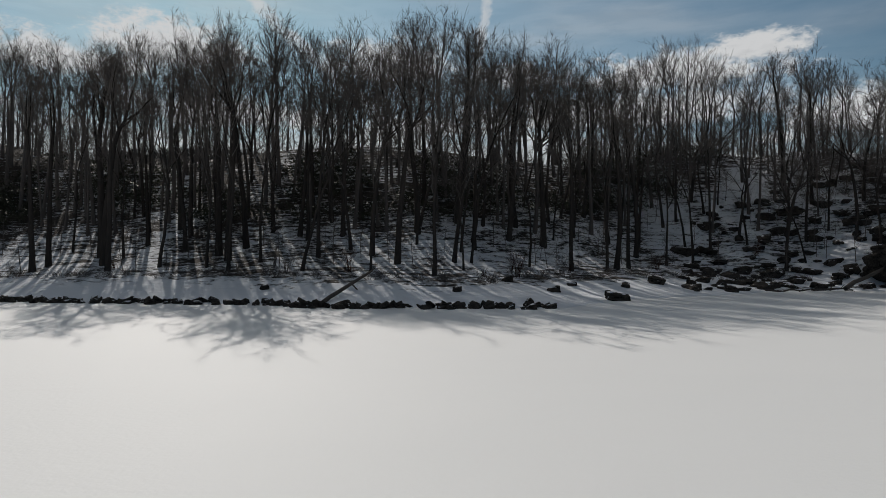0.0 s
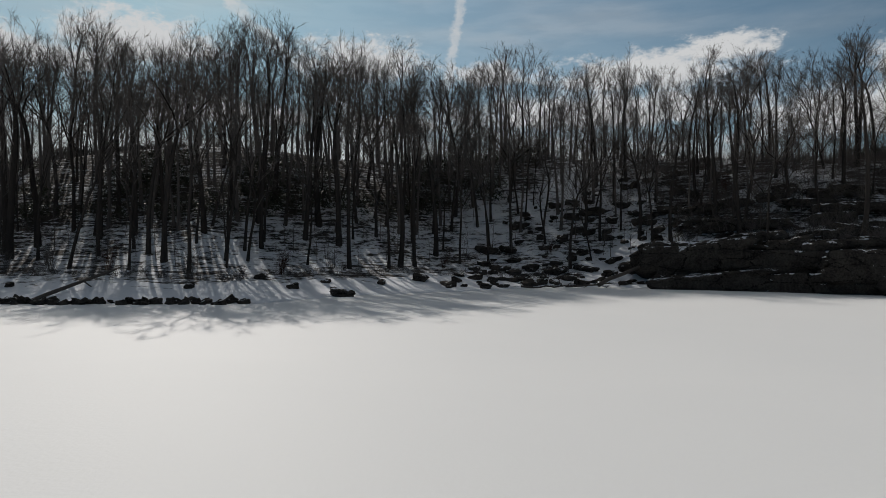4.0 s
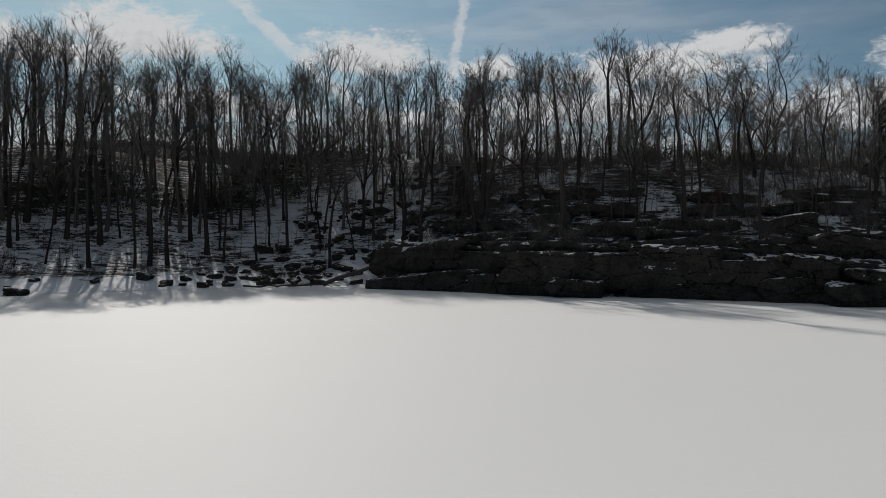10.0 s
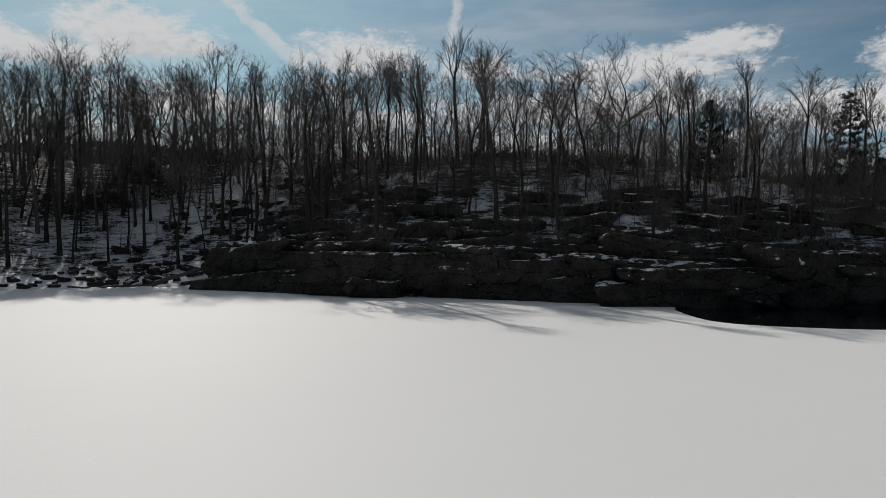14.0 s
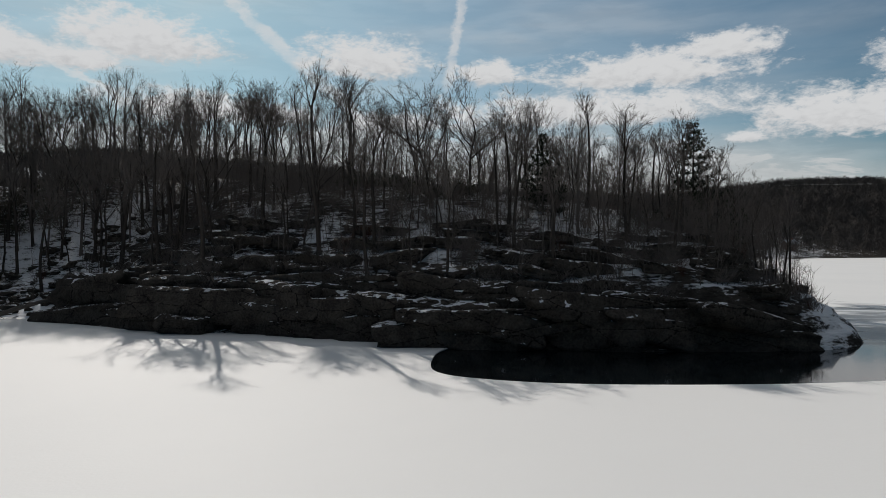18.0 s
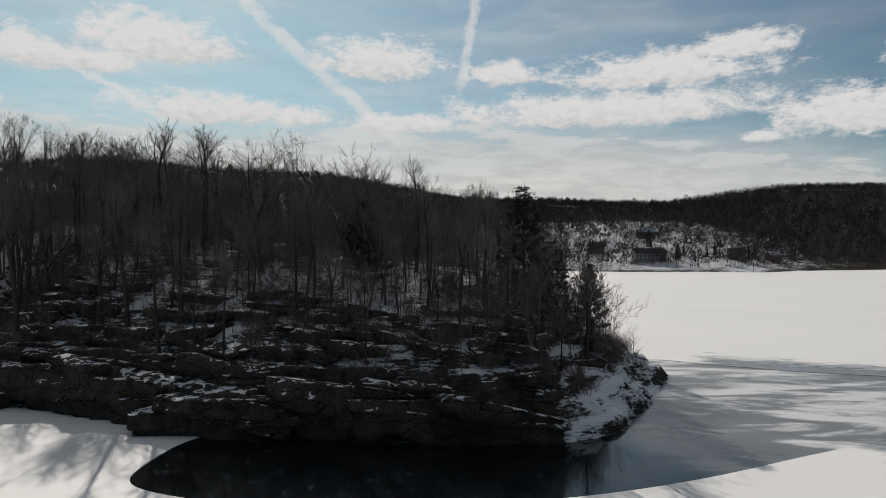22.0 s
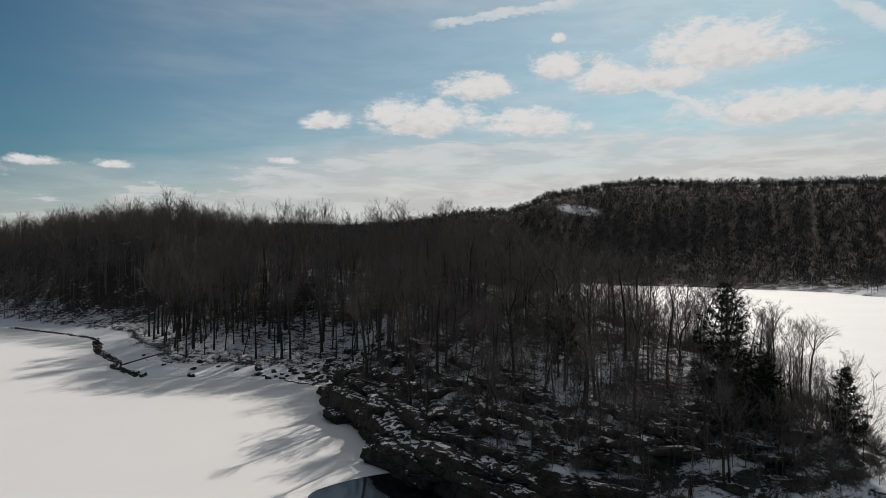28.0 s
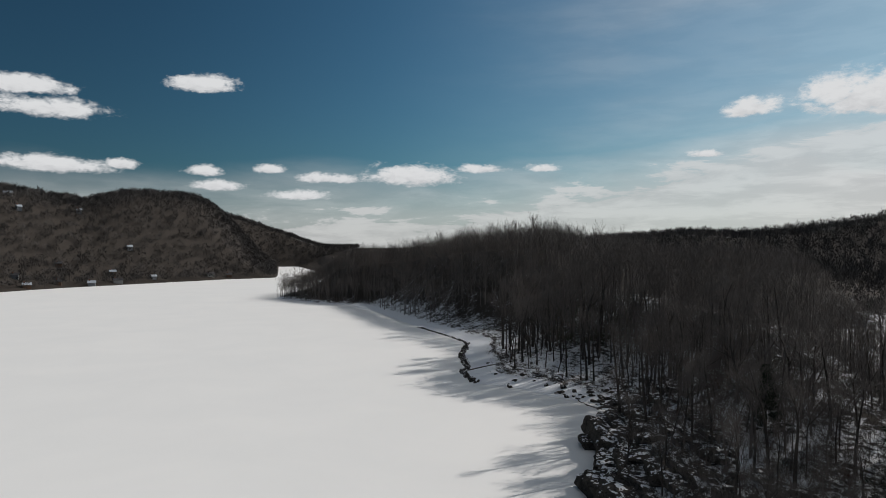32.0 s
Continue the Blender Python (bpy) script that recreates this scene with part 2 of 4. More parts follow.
def rock_material():
    m, N = material("lichened_granite")
    geo = N.add("ShaderNodeNewGeometry")
    p = geo.outputs["Position"]
    up = N.add("ShaderNodeSeparateXYZ", Vector=geo.outputs["Normal"]).outputs[2]
    n1, n2 = N.noise(p, 0.5, 6.0, 0.7, 0.5), N.noise(p, 4.0, 6.0, 0.65)
    vor = N.add("ShaderNodeTexVoronoi", Vector=N.scaled(p, (0.35, 0.35, 1.3)), Scale=0.42)
    vor.feature = "DISTANCE_TO_EDGE"
    crack = N.step(N.math("ADD", vor.outputs["Distance"], N.math("MULTIPLY", N.math("SUBTRACT", n2, 0.5), 0.12)), 0.0, 0.022)
    tone = N.step(N.math("MULTIPLY", N.math("ADD", n1, n2), 0.5), 0.32, 0.68)
    stone = N.mix(tone, (0.026, 0.023, 0.021), (0.105, 0.093, 0.081))
    stone = N.mix(crack, (0.02, 0.018, 0.017), stone)
    snow = N.step(N.math("ADD", up, N.math("ADD", N.math("MULTIPLY", N.math("SUBTRACT", n1, 0.5), 1.7), N.math("MULTIPLY", N.math("SUBTRACT", N.noise(N.scaled(p, (0.7, 0.7, 1.4)), 1.1, 5.0, 0.55, 0.6), 0.5), 2.6))), 1.05, 1.13)
    finish(N, N.mix(snow, stone, SNOW), 0.85, N.math("ADD", N.math("MULTIPLY", crack, 0.6), N.math("ADD", n2, n1)), 1.0, 0.25)
    return m


def bark_material(name, lo, hi):
    m, N = material(name)
    rnd = N.add("ShaderNodeObjectInfo").outputs["Random"]
    p = N.scaled(where(N), (1.0, 1.0, 0.18))
    n = N.noise(p, 6.0, 5.0, 0.65)
    t = N.math("ADD", N.math("MULTIPLY", n, 0.7), N.math("MULTIPLY", rnd, 0.3))
    finish(N, N.mix(t, lo, hi), 0.9, n, 0.5, 0.03)
    return m


def needle_material():
    m, N = material("pine_needles")
    rnd = N.add("ShaderNodeNewGeometry").outputs["Random Per Island"]
    finish(N, N.mix(rnd, (0.010, 0.015, 0.010), (0.030, 0.040, 0.024)), 0.65)
    return m


def ice_material():
    m, N = material("snow_covered_lake_ice")
    p = where(N)
    soft = N.noise(p, 0.03, 4.0, 0.55, 0.5)
    mid = N.noise(N.scaled(p, (0.6, 1.4, 1.0)), 0.25, 5.0, 0.6, 0.6)
    small = N.noise(p, 5.0, 4.0, 0.6)
    wet = N.add("ShaderNodeAttribute")
    wet.attribute_name = "wet"
    w = N.step(N.math("ADD", wet.outputs["Fac"], N.math("MULTIPLY", N.math("SUBTRACT", mid, 0.5), 1.1)), 0.35, 0.75)
    white = N.mix(soft, (0.76, 0.77, 0.77), (0.85, 0.85, 0.84))
    col = N.mix(w, white, N.mix(mid, (0.10, 0.115, 0.13), (0.28, 0.30, 0.32)))
    b = finish(N, col, N.math("SUBTRACT", 0.75, N.math("MULTIPLY", w, 0.5)), N.math("ADD", small, N.math("MULTIPLY", mid, 2.0)), 0.15, 0.08, 0.4)
    return m


def water_material():
    m, N = material("dark_open_water")
    p = where(N)
    rip = N.noise(N.scaled(p, (1.0, 2.0, 1.0)), 1.6, 3.0, 0.5)
    patch = N.noise(N.scaled(p, (0.5, 1.6, 1.0)), 0.12, 5.0, 0.6, 0.8)
    skim = N.add("ShaderNodeAttribute")
    skim.attribute_name = "skim"
    k = N.step(N.math("ADD", skim.outputs["Fac"], N.math("MULTIPLY", N.math("SUBTRACT", patch, 0.5), 0.9)), 0.15, 1.0)
    white = N.step(N.math("MULTIPLY", skim.outputs["Fac"], patch), 0.44, 0.6)
    col = N.mix(white, N.mix(k, (0.006, 0.009, 0.011), N.mix(patch, (0.13, 0.145, 0.155), (0.26, 0.27, 0.28))), (0.7, 0.71, 0.72))
    finish(N, col, N.math("ADD", 0.06, N.math("MULTIPLY", k, 0.34)), rip, 0.05, 0.05, 0.5)
    return m


M_GROUND, M_ROCK, M_ICE, M_WATER, M_NEEDLE = ground_material(), rock_material(), ice_material(), water_material(), needle_material()
M_BARK = bark_material("grey_brown_bark", (0.026, 0.023, 0.021), (0.078, 0.068, 0.062))
M_TWIG = bark_material("brown_twigs", (0.075, 0.067, 0.062), (0.20, 0.178, 0.166))
M_FAR = bark_material("far_canopy", (0.050, 0.047, 0.046), (0.085, 0.079, 0.076))
M_OLDWOOD = bark_material("weathered_wood", (0.05, 0.045, 0.04), (0.16, 0.14, 0.125))
M_RUSSET = bark_material("russet_brush", (0.035, 0.018, 0.014), (0.10, 0.05, 0.038))


# ---- mesh helpers ----
def mesh_np(name, V, F, mat, attrs=None, smooth=False):
    """A mesh from arrays of vertices and triangles."""
    me = bpy.data.meshes.new(name)
    V, F = np.asarray(V, np.float32), np.asarray(F, np.int32)
    me.vertices.add(len(V))
    me.vertices.foreach_set("co", V.ravel())
    me.loops.add(F.size)
    me.loops.foreach_set("vertex_index", F.ravel())
    me.polygons.add(len(F))
    me.polygons.foreach_set("loop_start", np.arange(len(F), dtype=np.int32) * 3)
    me.polygons.foreach_set("use_smooth", np.full(len(F), smooth))
    for key, val in (attrs or {}).items():
        me.attributes.new(key, "FLOAT", "POINT").data.foreach_set("value", np.asarray(val, np.float32))
    me.update(calc_edges=True)
    me.materials.append(mat)
    return me


def join(parts):
    Vs, Fs, k = [], [], 0
    for V, F in parts:
        Vs.append(V), Fs.append(F + k)
        k += len(V)
    return np.concatenate(Vs), np.concatenate(Fs)


def slivers(P, E, w):
    """Fine twigs from P to E: long narrow triangles of width w."""
    P, E = np.asarray(P, float), np.asarray(E, float)
    d = E - P
    a = np.cross(d, np.roll(d, 1, 1) + (0.3, 0.1, 0.7))
    a *= w / (np.linalg.norm(a, axis=1, keepdims=True) + 1e-9)
    return np.stack([P - a * 0.5, P + a * 0.5, E], 1).reshape(-1, 3), np.arange(len(P) * 3).reshape(-1, 3)


def tube(pts, radii, sides):
    """A tapering limb along pts that ends in a point."""
    pts = np.asarray(pts, float)
    n = len(pts)
    d = pts[-1] - pts[0]
    d /= np.linalg.norm(d) + 1e-9
    a = np.cross(d, (0.0, 0.0, 1.0) if abs(d[2]) < 0.9 else (1.0, 0.0, 0.0))
    a /= np.linalg.norm(a)
    b = np.cross(d, a)
    ang = np.arange(sides) * 2 * np.pi / sides
    ring = np.cos(ang)[:, None] * a + np.sin(ang)[:, None] * b
    V = np.concatenate([pts[i] + ring * radii[i] for i in range(n - 1)] + [pts[-1:]])
    F = []
    for i in range(n - 2):
        for j in range(sides):
            p, q = i * sides + j, i * sides + (j + 1) % sides
            F += [(p, q, q + sides), (p, q + sides, p + sides)]
    top = (n - 1) * sides
    F += [((n - 2) * sides + j, (n - 2) * sides + (j + 1) % sides, top) for j in range(sides)]
    return V, np.array(F)


def grow(seed, height, bare=0.42, leaders=2, flare=0.35, limbs=6, subs=5, twigs=7, girth=1.0, crook=0.1, low=2, lean=0.04, level=2, twig_width=0.034):
    """A leafless tree: its trunk with the forked leaders, and its crown of limbs, branches and twigs."""
    r = np.random.default_rng(seed)
    trunk, crown, twig_a, twig_b = [], [], [], []
    sides = (4, 5, 6)[level]

    def unit(v):
        return v / (np.linalg.norm(v) + 1e-9)

    def run(p, d, L, n, wander, rise):
        pts, d = [np.asarray(p, float)], np.asarray(d, float)
        for _ in range(n):
            d = unit(d + r.normal(0, wander, 3) + (0, 0, rise))
            pts.append(pts[-1] + d * L / n)
        return np.array(pts)

    def spot(line, rad, f):
        x = f * (len(line) - 1)
        i = min(int(x), len(line) - 2)
        return line[i] + (line[i + 1] - line[i]) * (x - i), unit(line[i + 1] - line[i]), rad[i] + (rad[i + 1] - rad[i]) * (x - i)

    r0 = height * 0.0088 * girth
    n0, n1 = (3, 4, 5)[level], (3, 4, 6)[level]
    stem = run((0, 0, -0.5), (*r.normal(0, lean, 2), 1.0), height * bare, n0, crook * 0.35, 0.05)
    go = unit(stem[-1] - stem[-2] + r.normal(0, flare * 0.35, 3) * (1, 1, 0))
    upper = run(stem[-1], go, height * (1 - bare) * 0.9, n1, crook, 0.05)
    main = np.concatenate([stem, upper[1:]])
    f = np.linspace(0, 1, len(main))
    rads = r0 * (1 - 0.93 * f ** 1.15)
    rads[0] *= 1.3
    trunk.append(tube(main, rads, sides))
    stems = [(main, rads, bare + 0.05, limbs)]
    a = r.uniform(0, 6.28)
    for k in range(leaders):
        p, d, q = spot(main, rads, min(0.8, bare * r.uniform(0.8, 1.15) + 0.08 * k))
        a += 6.28 / max(leaders, 2) + r.normal(0, 0.4)
        t = flare * r.uniform(0.7, 1.4)
        d = unit(d + np.array((math.cos(a), math.sin(a), 0)) * t * 1.6)
        line = run(p, d, (height * 0.97 - p[2]) * r.uniform(0.78, 1.0), n1, crook * 1.1, 0.05 + 0.1 * flare)
        rad = q * 0.72 * (1 - 0.9 * np.linspace(0, 1, len(line)))
        trunk.append(tube(line, rad, max(3, sides - 1)))
        stems.append((line, rad, 0.2, limbs))
    for s_, (line, rad, lo, count) in enumerate(stems):
        span = np.linalg.norm(line[-1] - line[0]) * (1 - lo if s_ == 0 else 1)
        fr = [lo + (0.97 - lo) * (k + r.uniform(0.1, 0.9)) / count for k in range(count)] + ([r.uniform(bare * 0.55, bare) for _ in range(low)] if s_ == 0 else [])
        for u in fr:
            p, d, q = spot(line, rad, u)
            a += 2.4 + r.normal(0, 0.5)
            out = np.array((math.cos(a), math.sin(a), 0.0))
            g = max(0.0, (u - lo) / (1 - lo))
            L = max(1.6, span * r.uniform(0.4, 0.75) * (1.1 - 0.6 * g))
            way = unit(d * r.uniform(0.75, 1.1) + out * r.uniform(0.45, 0.85) * (0.7 + flare))
            limb = run(p, way, L, (2, 3, 4)[level], crook * 1.4, 0.1)
            lr = min(q * 0.6, 0.012 * L + 0.02) * (1 - 0.85 * np.linspace(0, 1, len(limb)))
            crown.append(tube(limb, lr + 0.004, 3 if level < 2 else 4))
            for m in range(subs):
                p2, d2, q2 = spot(limb, lr, r.uniform(0.22, 0.98))
                l2 = max(0.7, L * r.uniform(0.24, 0.52))
                e = unit(d2 + r.normal(0, 0.5, 3) + (0, 0, 0.2))
                br = run(p2, e, l2, 2 if level > 1 else 1, crook * 1.6, 0.08)
                crown.append(tube(br, np.linspace(max(0.024, q2 * 0.6), 0.012, len(br)) * (1.0 if level > 1 else 1.25), 3))
                for w in range(twigs):
                    t0 = br[0] + (br[-1] - br[0]) * r.uniform(0.2, 1.0)
                    e2 = unit(e + r.normal(0, 0.5, 3) + (0, 0, 0.2))
                    twig_a.append(t0)
                    twig_b.append(t0 + e2 * (0.5 + l2 * r.uniform(0.25, 0.7)))
    crown.append(slivers(twig_a, twig_b, twig_width))
    (tv, tf), (cv, cf) = join(trunk), join(crown)
    k = height / max(tv[:, 2].max(), cv[:, 2].max())
    return (tv * k, tf), (cv * k, cf)


def part(name, me, parent, label=""):
    ob = new(name, me)
    ob.parent = parent
    return tagged(ob, label)


# ---- the lie of the land ----
SOUTH = [(-396, -42), (-332, -2), (-307, 25), (-240, 44), (-154, 62), (-110, 74), (-88, 78), (-78, 75), (-50, 68), (-23, 65.5), (-14, 62), (9, 62.5), (16, 73.5), (31, 82), (41, 90.5), (50, 91),
         (60, 88), (71, 81), (78, 76), (92, 73), (102, 68.5), (113, 63.7), (131, 60.5), (147, 60.5), (156, 62), (160.4, 66.7), (166, 78), (172, 91), (175.5, 99)]
LAKE = np.array(SOUTH + [(174, 111), (166, 128), (140, 150), (90, 178), (20, 215), (-60, 270), (-120, 350), (-170, 450), (-190, 540), (-166, 587), (-103, 602), (5, 600), (66, 553), (140, 535),
                         (219, 527), (275, 512), (330, 515), (365, 500), (410, 538), (500, 566), (750, 640), (1200, 700), (1600, 500), (1600, -700), (600, -900), (-200, -850), (-400, -600),
                         (-460, -420), (-502, -318), (-565, -290), (-652, -226), (-763, -143), (-811, -77), (-830, -76), (-1000, -92), (-1413, -128), (-1420, -84), (-900, 0), (-510, 20), (-474, -32)], float)


def shore_distance(X, Y):
    """Metres to the shoreline: above zero on land, below on the lake."""
    best, inside = np.full(X.shape, 1e9), np.zeros(X.shape, bool)
    for (ax, ay), (bx, by) in zip(LAKE, np.roll(LAKE, -1, 0)):
        dx, dy = bx - ax, by - ay
        t = np.clip(((X - ax) * dx + (Y - ay) * dy) / (dx * dx + dy * dy), 0, 1)
        best = np.minimum(best, np.hypot(X - ax - t * dx, Y - ay - t * dy))
        if dy:
            inside ^= ((ay > Y) != (by > Y)) & (X < (Y - ay) / dy * dx + ax)
    return np.where(inside, -best, best)


def lattice(ix, iy, seed):
    v = np.sin(ix * 127.1 + iy * 311.7 + seed * 74.7) * 43758.5453
    return v - np.floor(v)


def wavy(X, Y, size, seed=0, octaves=3):
    """Smooth random relief between -1 and 1."""
    total, amp, norm = 0.0, 1.0, 0.0
    for o in range(octaves):
        x, y = X / size, Y / size
        ix, iy = np.floor(x), np.floor(y)
        fx, fy = x - ix, y - iy
        fx, fy = fx * fx * (3 - 2 * fx), fy * fy * (3 - 2 * fy)
        a, b = lattice(ix, iy, seed + o), lattice(ix + 1, iy, seed + o)
        c, d = lattice(ix, iy + 1, seed + o), lattice(ix + 1, iy + 1, seed + o)
        total = total + amp * ((a + (b - a) * fx) * (1 - fy) + (c + (d - c) * fx) * fy)
        norm += amp
        amp, size = amp * 0.5, size * 0.5
    return total / norm * 2 - 1


def ease(t):
    t = np.clip(t, 0, 1)
    return t * t * (3 - 2 * t)


def land(X, Y):
    """Height of the ground, snow cover and bare rock at X, Y."""
    X, Y = np.asarray(X, float), np.asarray(Y, float)
    D = shore_distance(X, Y)
    d = np.maximum(D + 1.5 * wavy(X, Y, 9, 3, 2), 0) * (D > 0)
    # the near ridge and its rocky point
    cliff = np.interp(X, (35, 55, 65, 80, 110, 145, 156, 168, 178), (1.3, 1.8, 4.5, 6.5, 7.2, 7.2, 4.5, 4.0, 3.4))
    top = np.interp(X, (-420, -300, -200, -120, -80, 0, 50, 85, 115, 135, 155, 166, 178), (24, 37, 42, 32, 27, 25, 25, 15, 13.5, 11, 9, 6, 3))
    width = np.interp(X, (-200, -60, 0, 50, 85, 115, 135, 155, 178), (54, 72, 62, 50, 38, 40, 42, 30, 16))
    start = np.interp(X, (25, 50, 70), (15, 7, 2))
    bank = np.where(X < 45, 2.6 * ease(d / 20), cliff * (1 - np.exp(-d / 3.6)))
    bank = np.where((X > 38) & (X < 58), 2.6 * ease(d / 20) * ease((58 - X) / 20) + cliff * (1 - np.exp(-d / 3.6)) * ease((X - 38) / 20), bank)
    near = bank + top * ease((d - start) / width) ** 0.9 * (1 - 0.32 * ease((Y - 145) / 90) * ease((-20 - X) / 60))
    brow = np.interp(X, (-60, 50, 85, 115, 135, 155), (134, 140, 118, 108, 104, 99))
    near = near - 0.62 * top * ease((Y - brow) / 48) * ease((X + 140) / 60) * ease((d - 6) / 20)
    rocky = ease((X - 45) / 15) * np.exp(-np.maximum(d - 9, 0) / 14) * ease((400 - Y) / 200) * ease((X + 60) / 30)
    near = near + rocky * (1.1 * wavy(X, Y, 7, 11, 3) + 0.5 * wavy(X, Y, 2.6, 17, 2)) * ease(d / 2.5) + 0.8 * wavy(X, Y, 30, 5, 3) * ease(d / 20)
    step = 1.6
    z = near + 0.5 * wavy(X, Y, 12, 23, 2)
    k = np.floor(z / step)
    terraced = (k + ease((z / step - k - 0.55) / 0.45)) * step
    near = np.where(d > 0, near + (terraced - z) * rocky * 0.8, 0)
    # the far shore beyond the bay
    crest = np.interp(X, (-1500, -620, -540, -470, -150, 60, 250, 450, 700, 1500), (70, 70, 74, 78, 92, 100, 94, 90, 128, 150))
    crest = crest + 85 * np.exp(-((X + 290) / 200.0) ** 2 - ((Y - 870) / 230.0) ** 2) + 45 * np.exp(-((X + 80) / 170.0) ** 2 - ((Y - 960) / 220.0) ** 2)
    crest = crest + 48 * np.exp(-((X + 440) / 130.0) ** 2 - ((Y - 650) / 150.0) ** 2)
    far = crest * (1 - np.exp(-(d / 300) ** 1.3)) * (1 - 0.45 * ease((d - 600) / 500)) + 5 * wavy(X, Y, 130, 31, 3) * ease(d / 60)
    # the hill across the lake
    bearing = np.degrees(np.arctan2(231 - X, Y - 18))
    bearing = np.where(bearing < 0, bearing + 360, bearing)
    edge = np.interp(bearing, (80, 94.8, 105.4, 114.6, 130), (1050, 1046, 902, 792, 700))
    size = np.interp(bearing, (80, 90, 91.5, 93, 94.8, 98.3, 100.5, 102.6, 104.8, 106.8, 109.3, 112, 114.6, 125), (42, 42, 44, 60, 80, 102, 113, 119, 120, 117, 101, 107, 112, 118))
    size = size * (1 + 0.15 * ease((bearing - 94) / 6))
    inland = np.maximum(np.hypot(X - 231, Y - 18) - edge, 0) + 8
    west = size * (1 - np.exp(-(inland / 130) ** 1.25)) * ease(d / 150) ** 0.7 + 4 * wavy(X, Y, 110, 41, 3) * ease(d / 60)
    # the saddle and the steep shoulder of the north-western hill
    north = np.degrees(np.arctan2(204.6 - X, np.maximum(Y - 2, 1)))
    far = far * (1 + (np.interp(north, (15, 20, 26, 34.2, 38.5, 40.3, 42.2, 50.2, 60), (1, 0.97, 0.96, 1.12, 1.115, 0.97, 0.866, 0.88, 1.03)) - 1) * (Y > 300))
    out = near + (far - near) * ease((Y - 300) / 160) * (D > 0)
    out = out + (far * 0.5 - out) * ease((-430 - X) / 120) * ease((Y + 5) / 30) * (Y < 300)
    out = np.where((Y < -50) | (X < -1413), np.where(X < -380, west, np.where(X > 500, far, out)), out)
    z = np.where(D > 0, out + 0.05, np.maximum(-6, D * 0.25) - 0.6)
    flat_snow = ease((40 - X) / 12)
    cover = 0.445 + 0.145 * flat_snow * ease((14 - d) / 8) + 0.05 * flat_snow * ease((48 - d) / 30) + 0.07 * ease((X - 152) / 4) * ease((7 - d) / 3) * ease((90 - Y) / 8) - 0.02 * ease((X - 66) / 10) * ease((d - 8) / 6) * (Y < 300) - 0.09 * ease((X - 146) / 6) * ease((d - 4) / 4) * (Y < 200)
    cover = cover + 0.22 * np.exp(-((X - 320) / 130.0) ** 2) * ease((260 - d) / 60) * (Y > 450) + 0.09 * ease((130 - d) / 90) * ease((X + 80) / 60) * ease((240 - X) / 60) * (Y > 450)
    cover = cover - (0.11 + 0.15 * ease((d - 200) / 120)) * (Y > 400) - 0.12 * ((Y > 400) & (d < 6))
    cover = cover + 0.025 * ease((X - 62) / 10) * ease((d - 6) / 5) * ease((50 - d) / 10) * (Y < 300) + 0.04 * ease((X - 100) / 14) * ease((d - 7) / 5) * ease((34 - d) / 8) * (Y < 300) - 0.05 * rocky * (X < 152) * ease((X - 62) / 8) + 0.075 * ease((X - 28) / 8) * ease((68 - X) / 6) * ease((44 - d) / 10) - 0.08 * ease((-60 - X) / 60) * ease((d - 18) / 15)
    cover = cover + 0.42 * np.exp(-((X - 97) / 40.0) ** 2 - ((Y - 582) / 30.0) ** 2) + 0.42 * np.exp(-((X + 343) / 42.0) ** 2 - ((Y - 735) / 20.0) ** 2)
    cover = np.where((Y < -50) | (X < -420), np.where(Y > 600, cover, 0.22), cover) - 0.12 * ease((-290 - X) / 40) * (Y < 300)
    rocky = np.clip(rocky * 1.4, 0, 1)
    return z, cover, rocky


def axis(fine0, fine1, step, lo, hi, growth=1.09):
    mid = list(np.arange(fine0, fine1 + step / 2, step))
    s, a = step, []
    v = fine0
    while v > lo:
        s = min(s * growth, 15.0 if v > -1900 else 400.0)
        v -= s
        a.append(v)
    s, b = step, []
    v = mid[-1]
    while v < hi:
        s = min(s * growth, 15.0 if v < 1450 else 400.0)
        v += s
        b.append(v)
    return np.array(a[::-1] + mid + b)


xs, ys = axis(-90, 182, 1.15, -4400, 4400), axis(56, 150, 1.15, -4400, 4400)
GX, GY = np.meshgrid(xs, ys)
GZ, COVER, ROCKY = land(GX, GY)
nx, ny = len(xs), len(ys)
ii = (np.arange(ny - 1)[:, None] * nx + np.arange(nx - 1)[None, :]).ravel()
GF = np.concatenate([np.column_stack([ii, ii + 1, ii + nx + 1]), np.column_stack([ii, ii + nx + 1, ii + nx])])
ground = new("ground", mesh_np("ground", np.column_stack([GX.ravel(), GY.ravel(), GZ.ravel()]), GF, M_GROUND, {"cover": COVER.ravel(), "rock": ROCKY.ravel()}, True))
tagged(ground, "wooded hillsides of leaf litter, rock and patchy snow round the lake", "ground", kind="structure")

# lake: a sheet of snowy ice with a pool of open water off the rocky point
POOL = [(112.8, 53), (113.5, 48.5), (117.5, 46), (123.7, 44.3), (133, 44), (143, 44.6), (152.3, 46.3), (163.6, 50.9), (176.4, 58.2), (188, 64), (203, 74), (221, 89), (212, 97), (197, 101), (184, 108),
        (176, 114), (170, 108), (164, 92), (157, 76), (150, 66), (131, 64), (118, 66), (113.6, 62)]


def smooth_loop(points, rounds=3):
    p = np.array(points, float)
    for _ in range(rounds):
        q = np.roll(p, -1, 0)
        p = np.stack([p * 0.75 + q * 0.25, p * 0.25 + q * 0.75], 1).reshape(-1, 2)
    return p


from mathutils.geometry import delaunay_2d_cdt

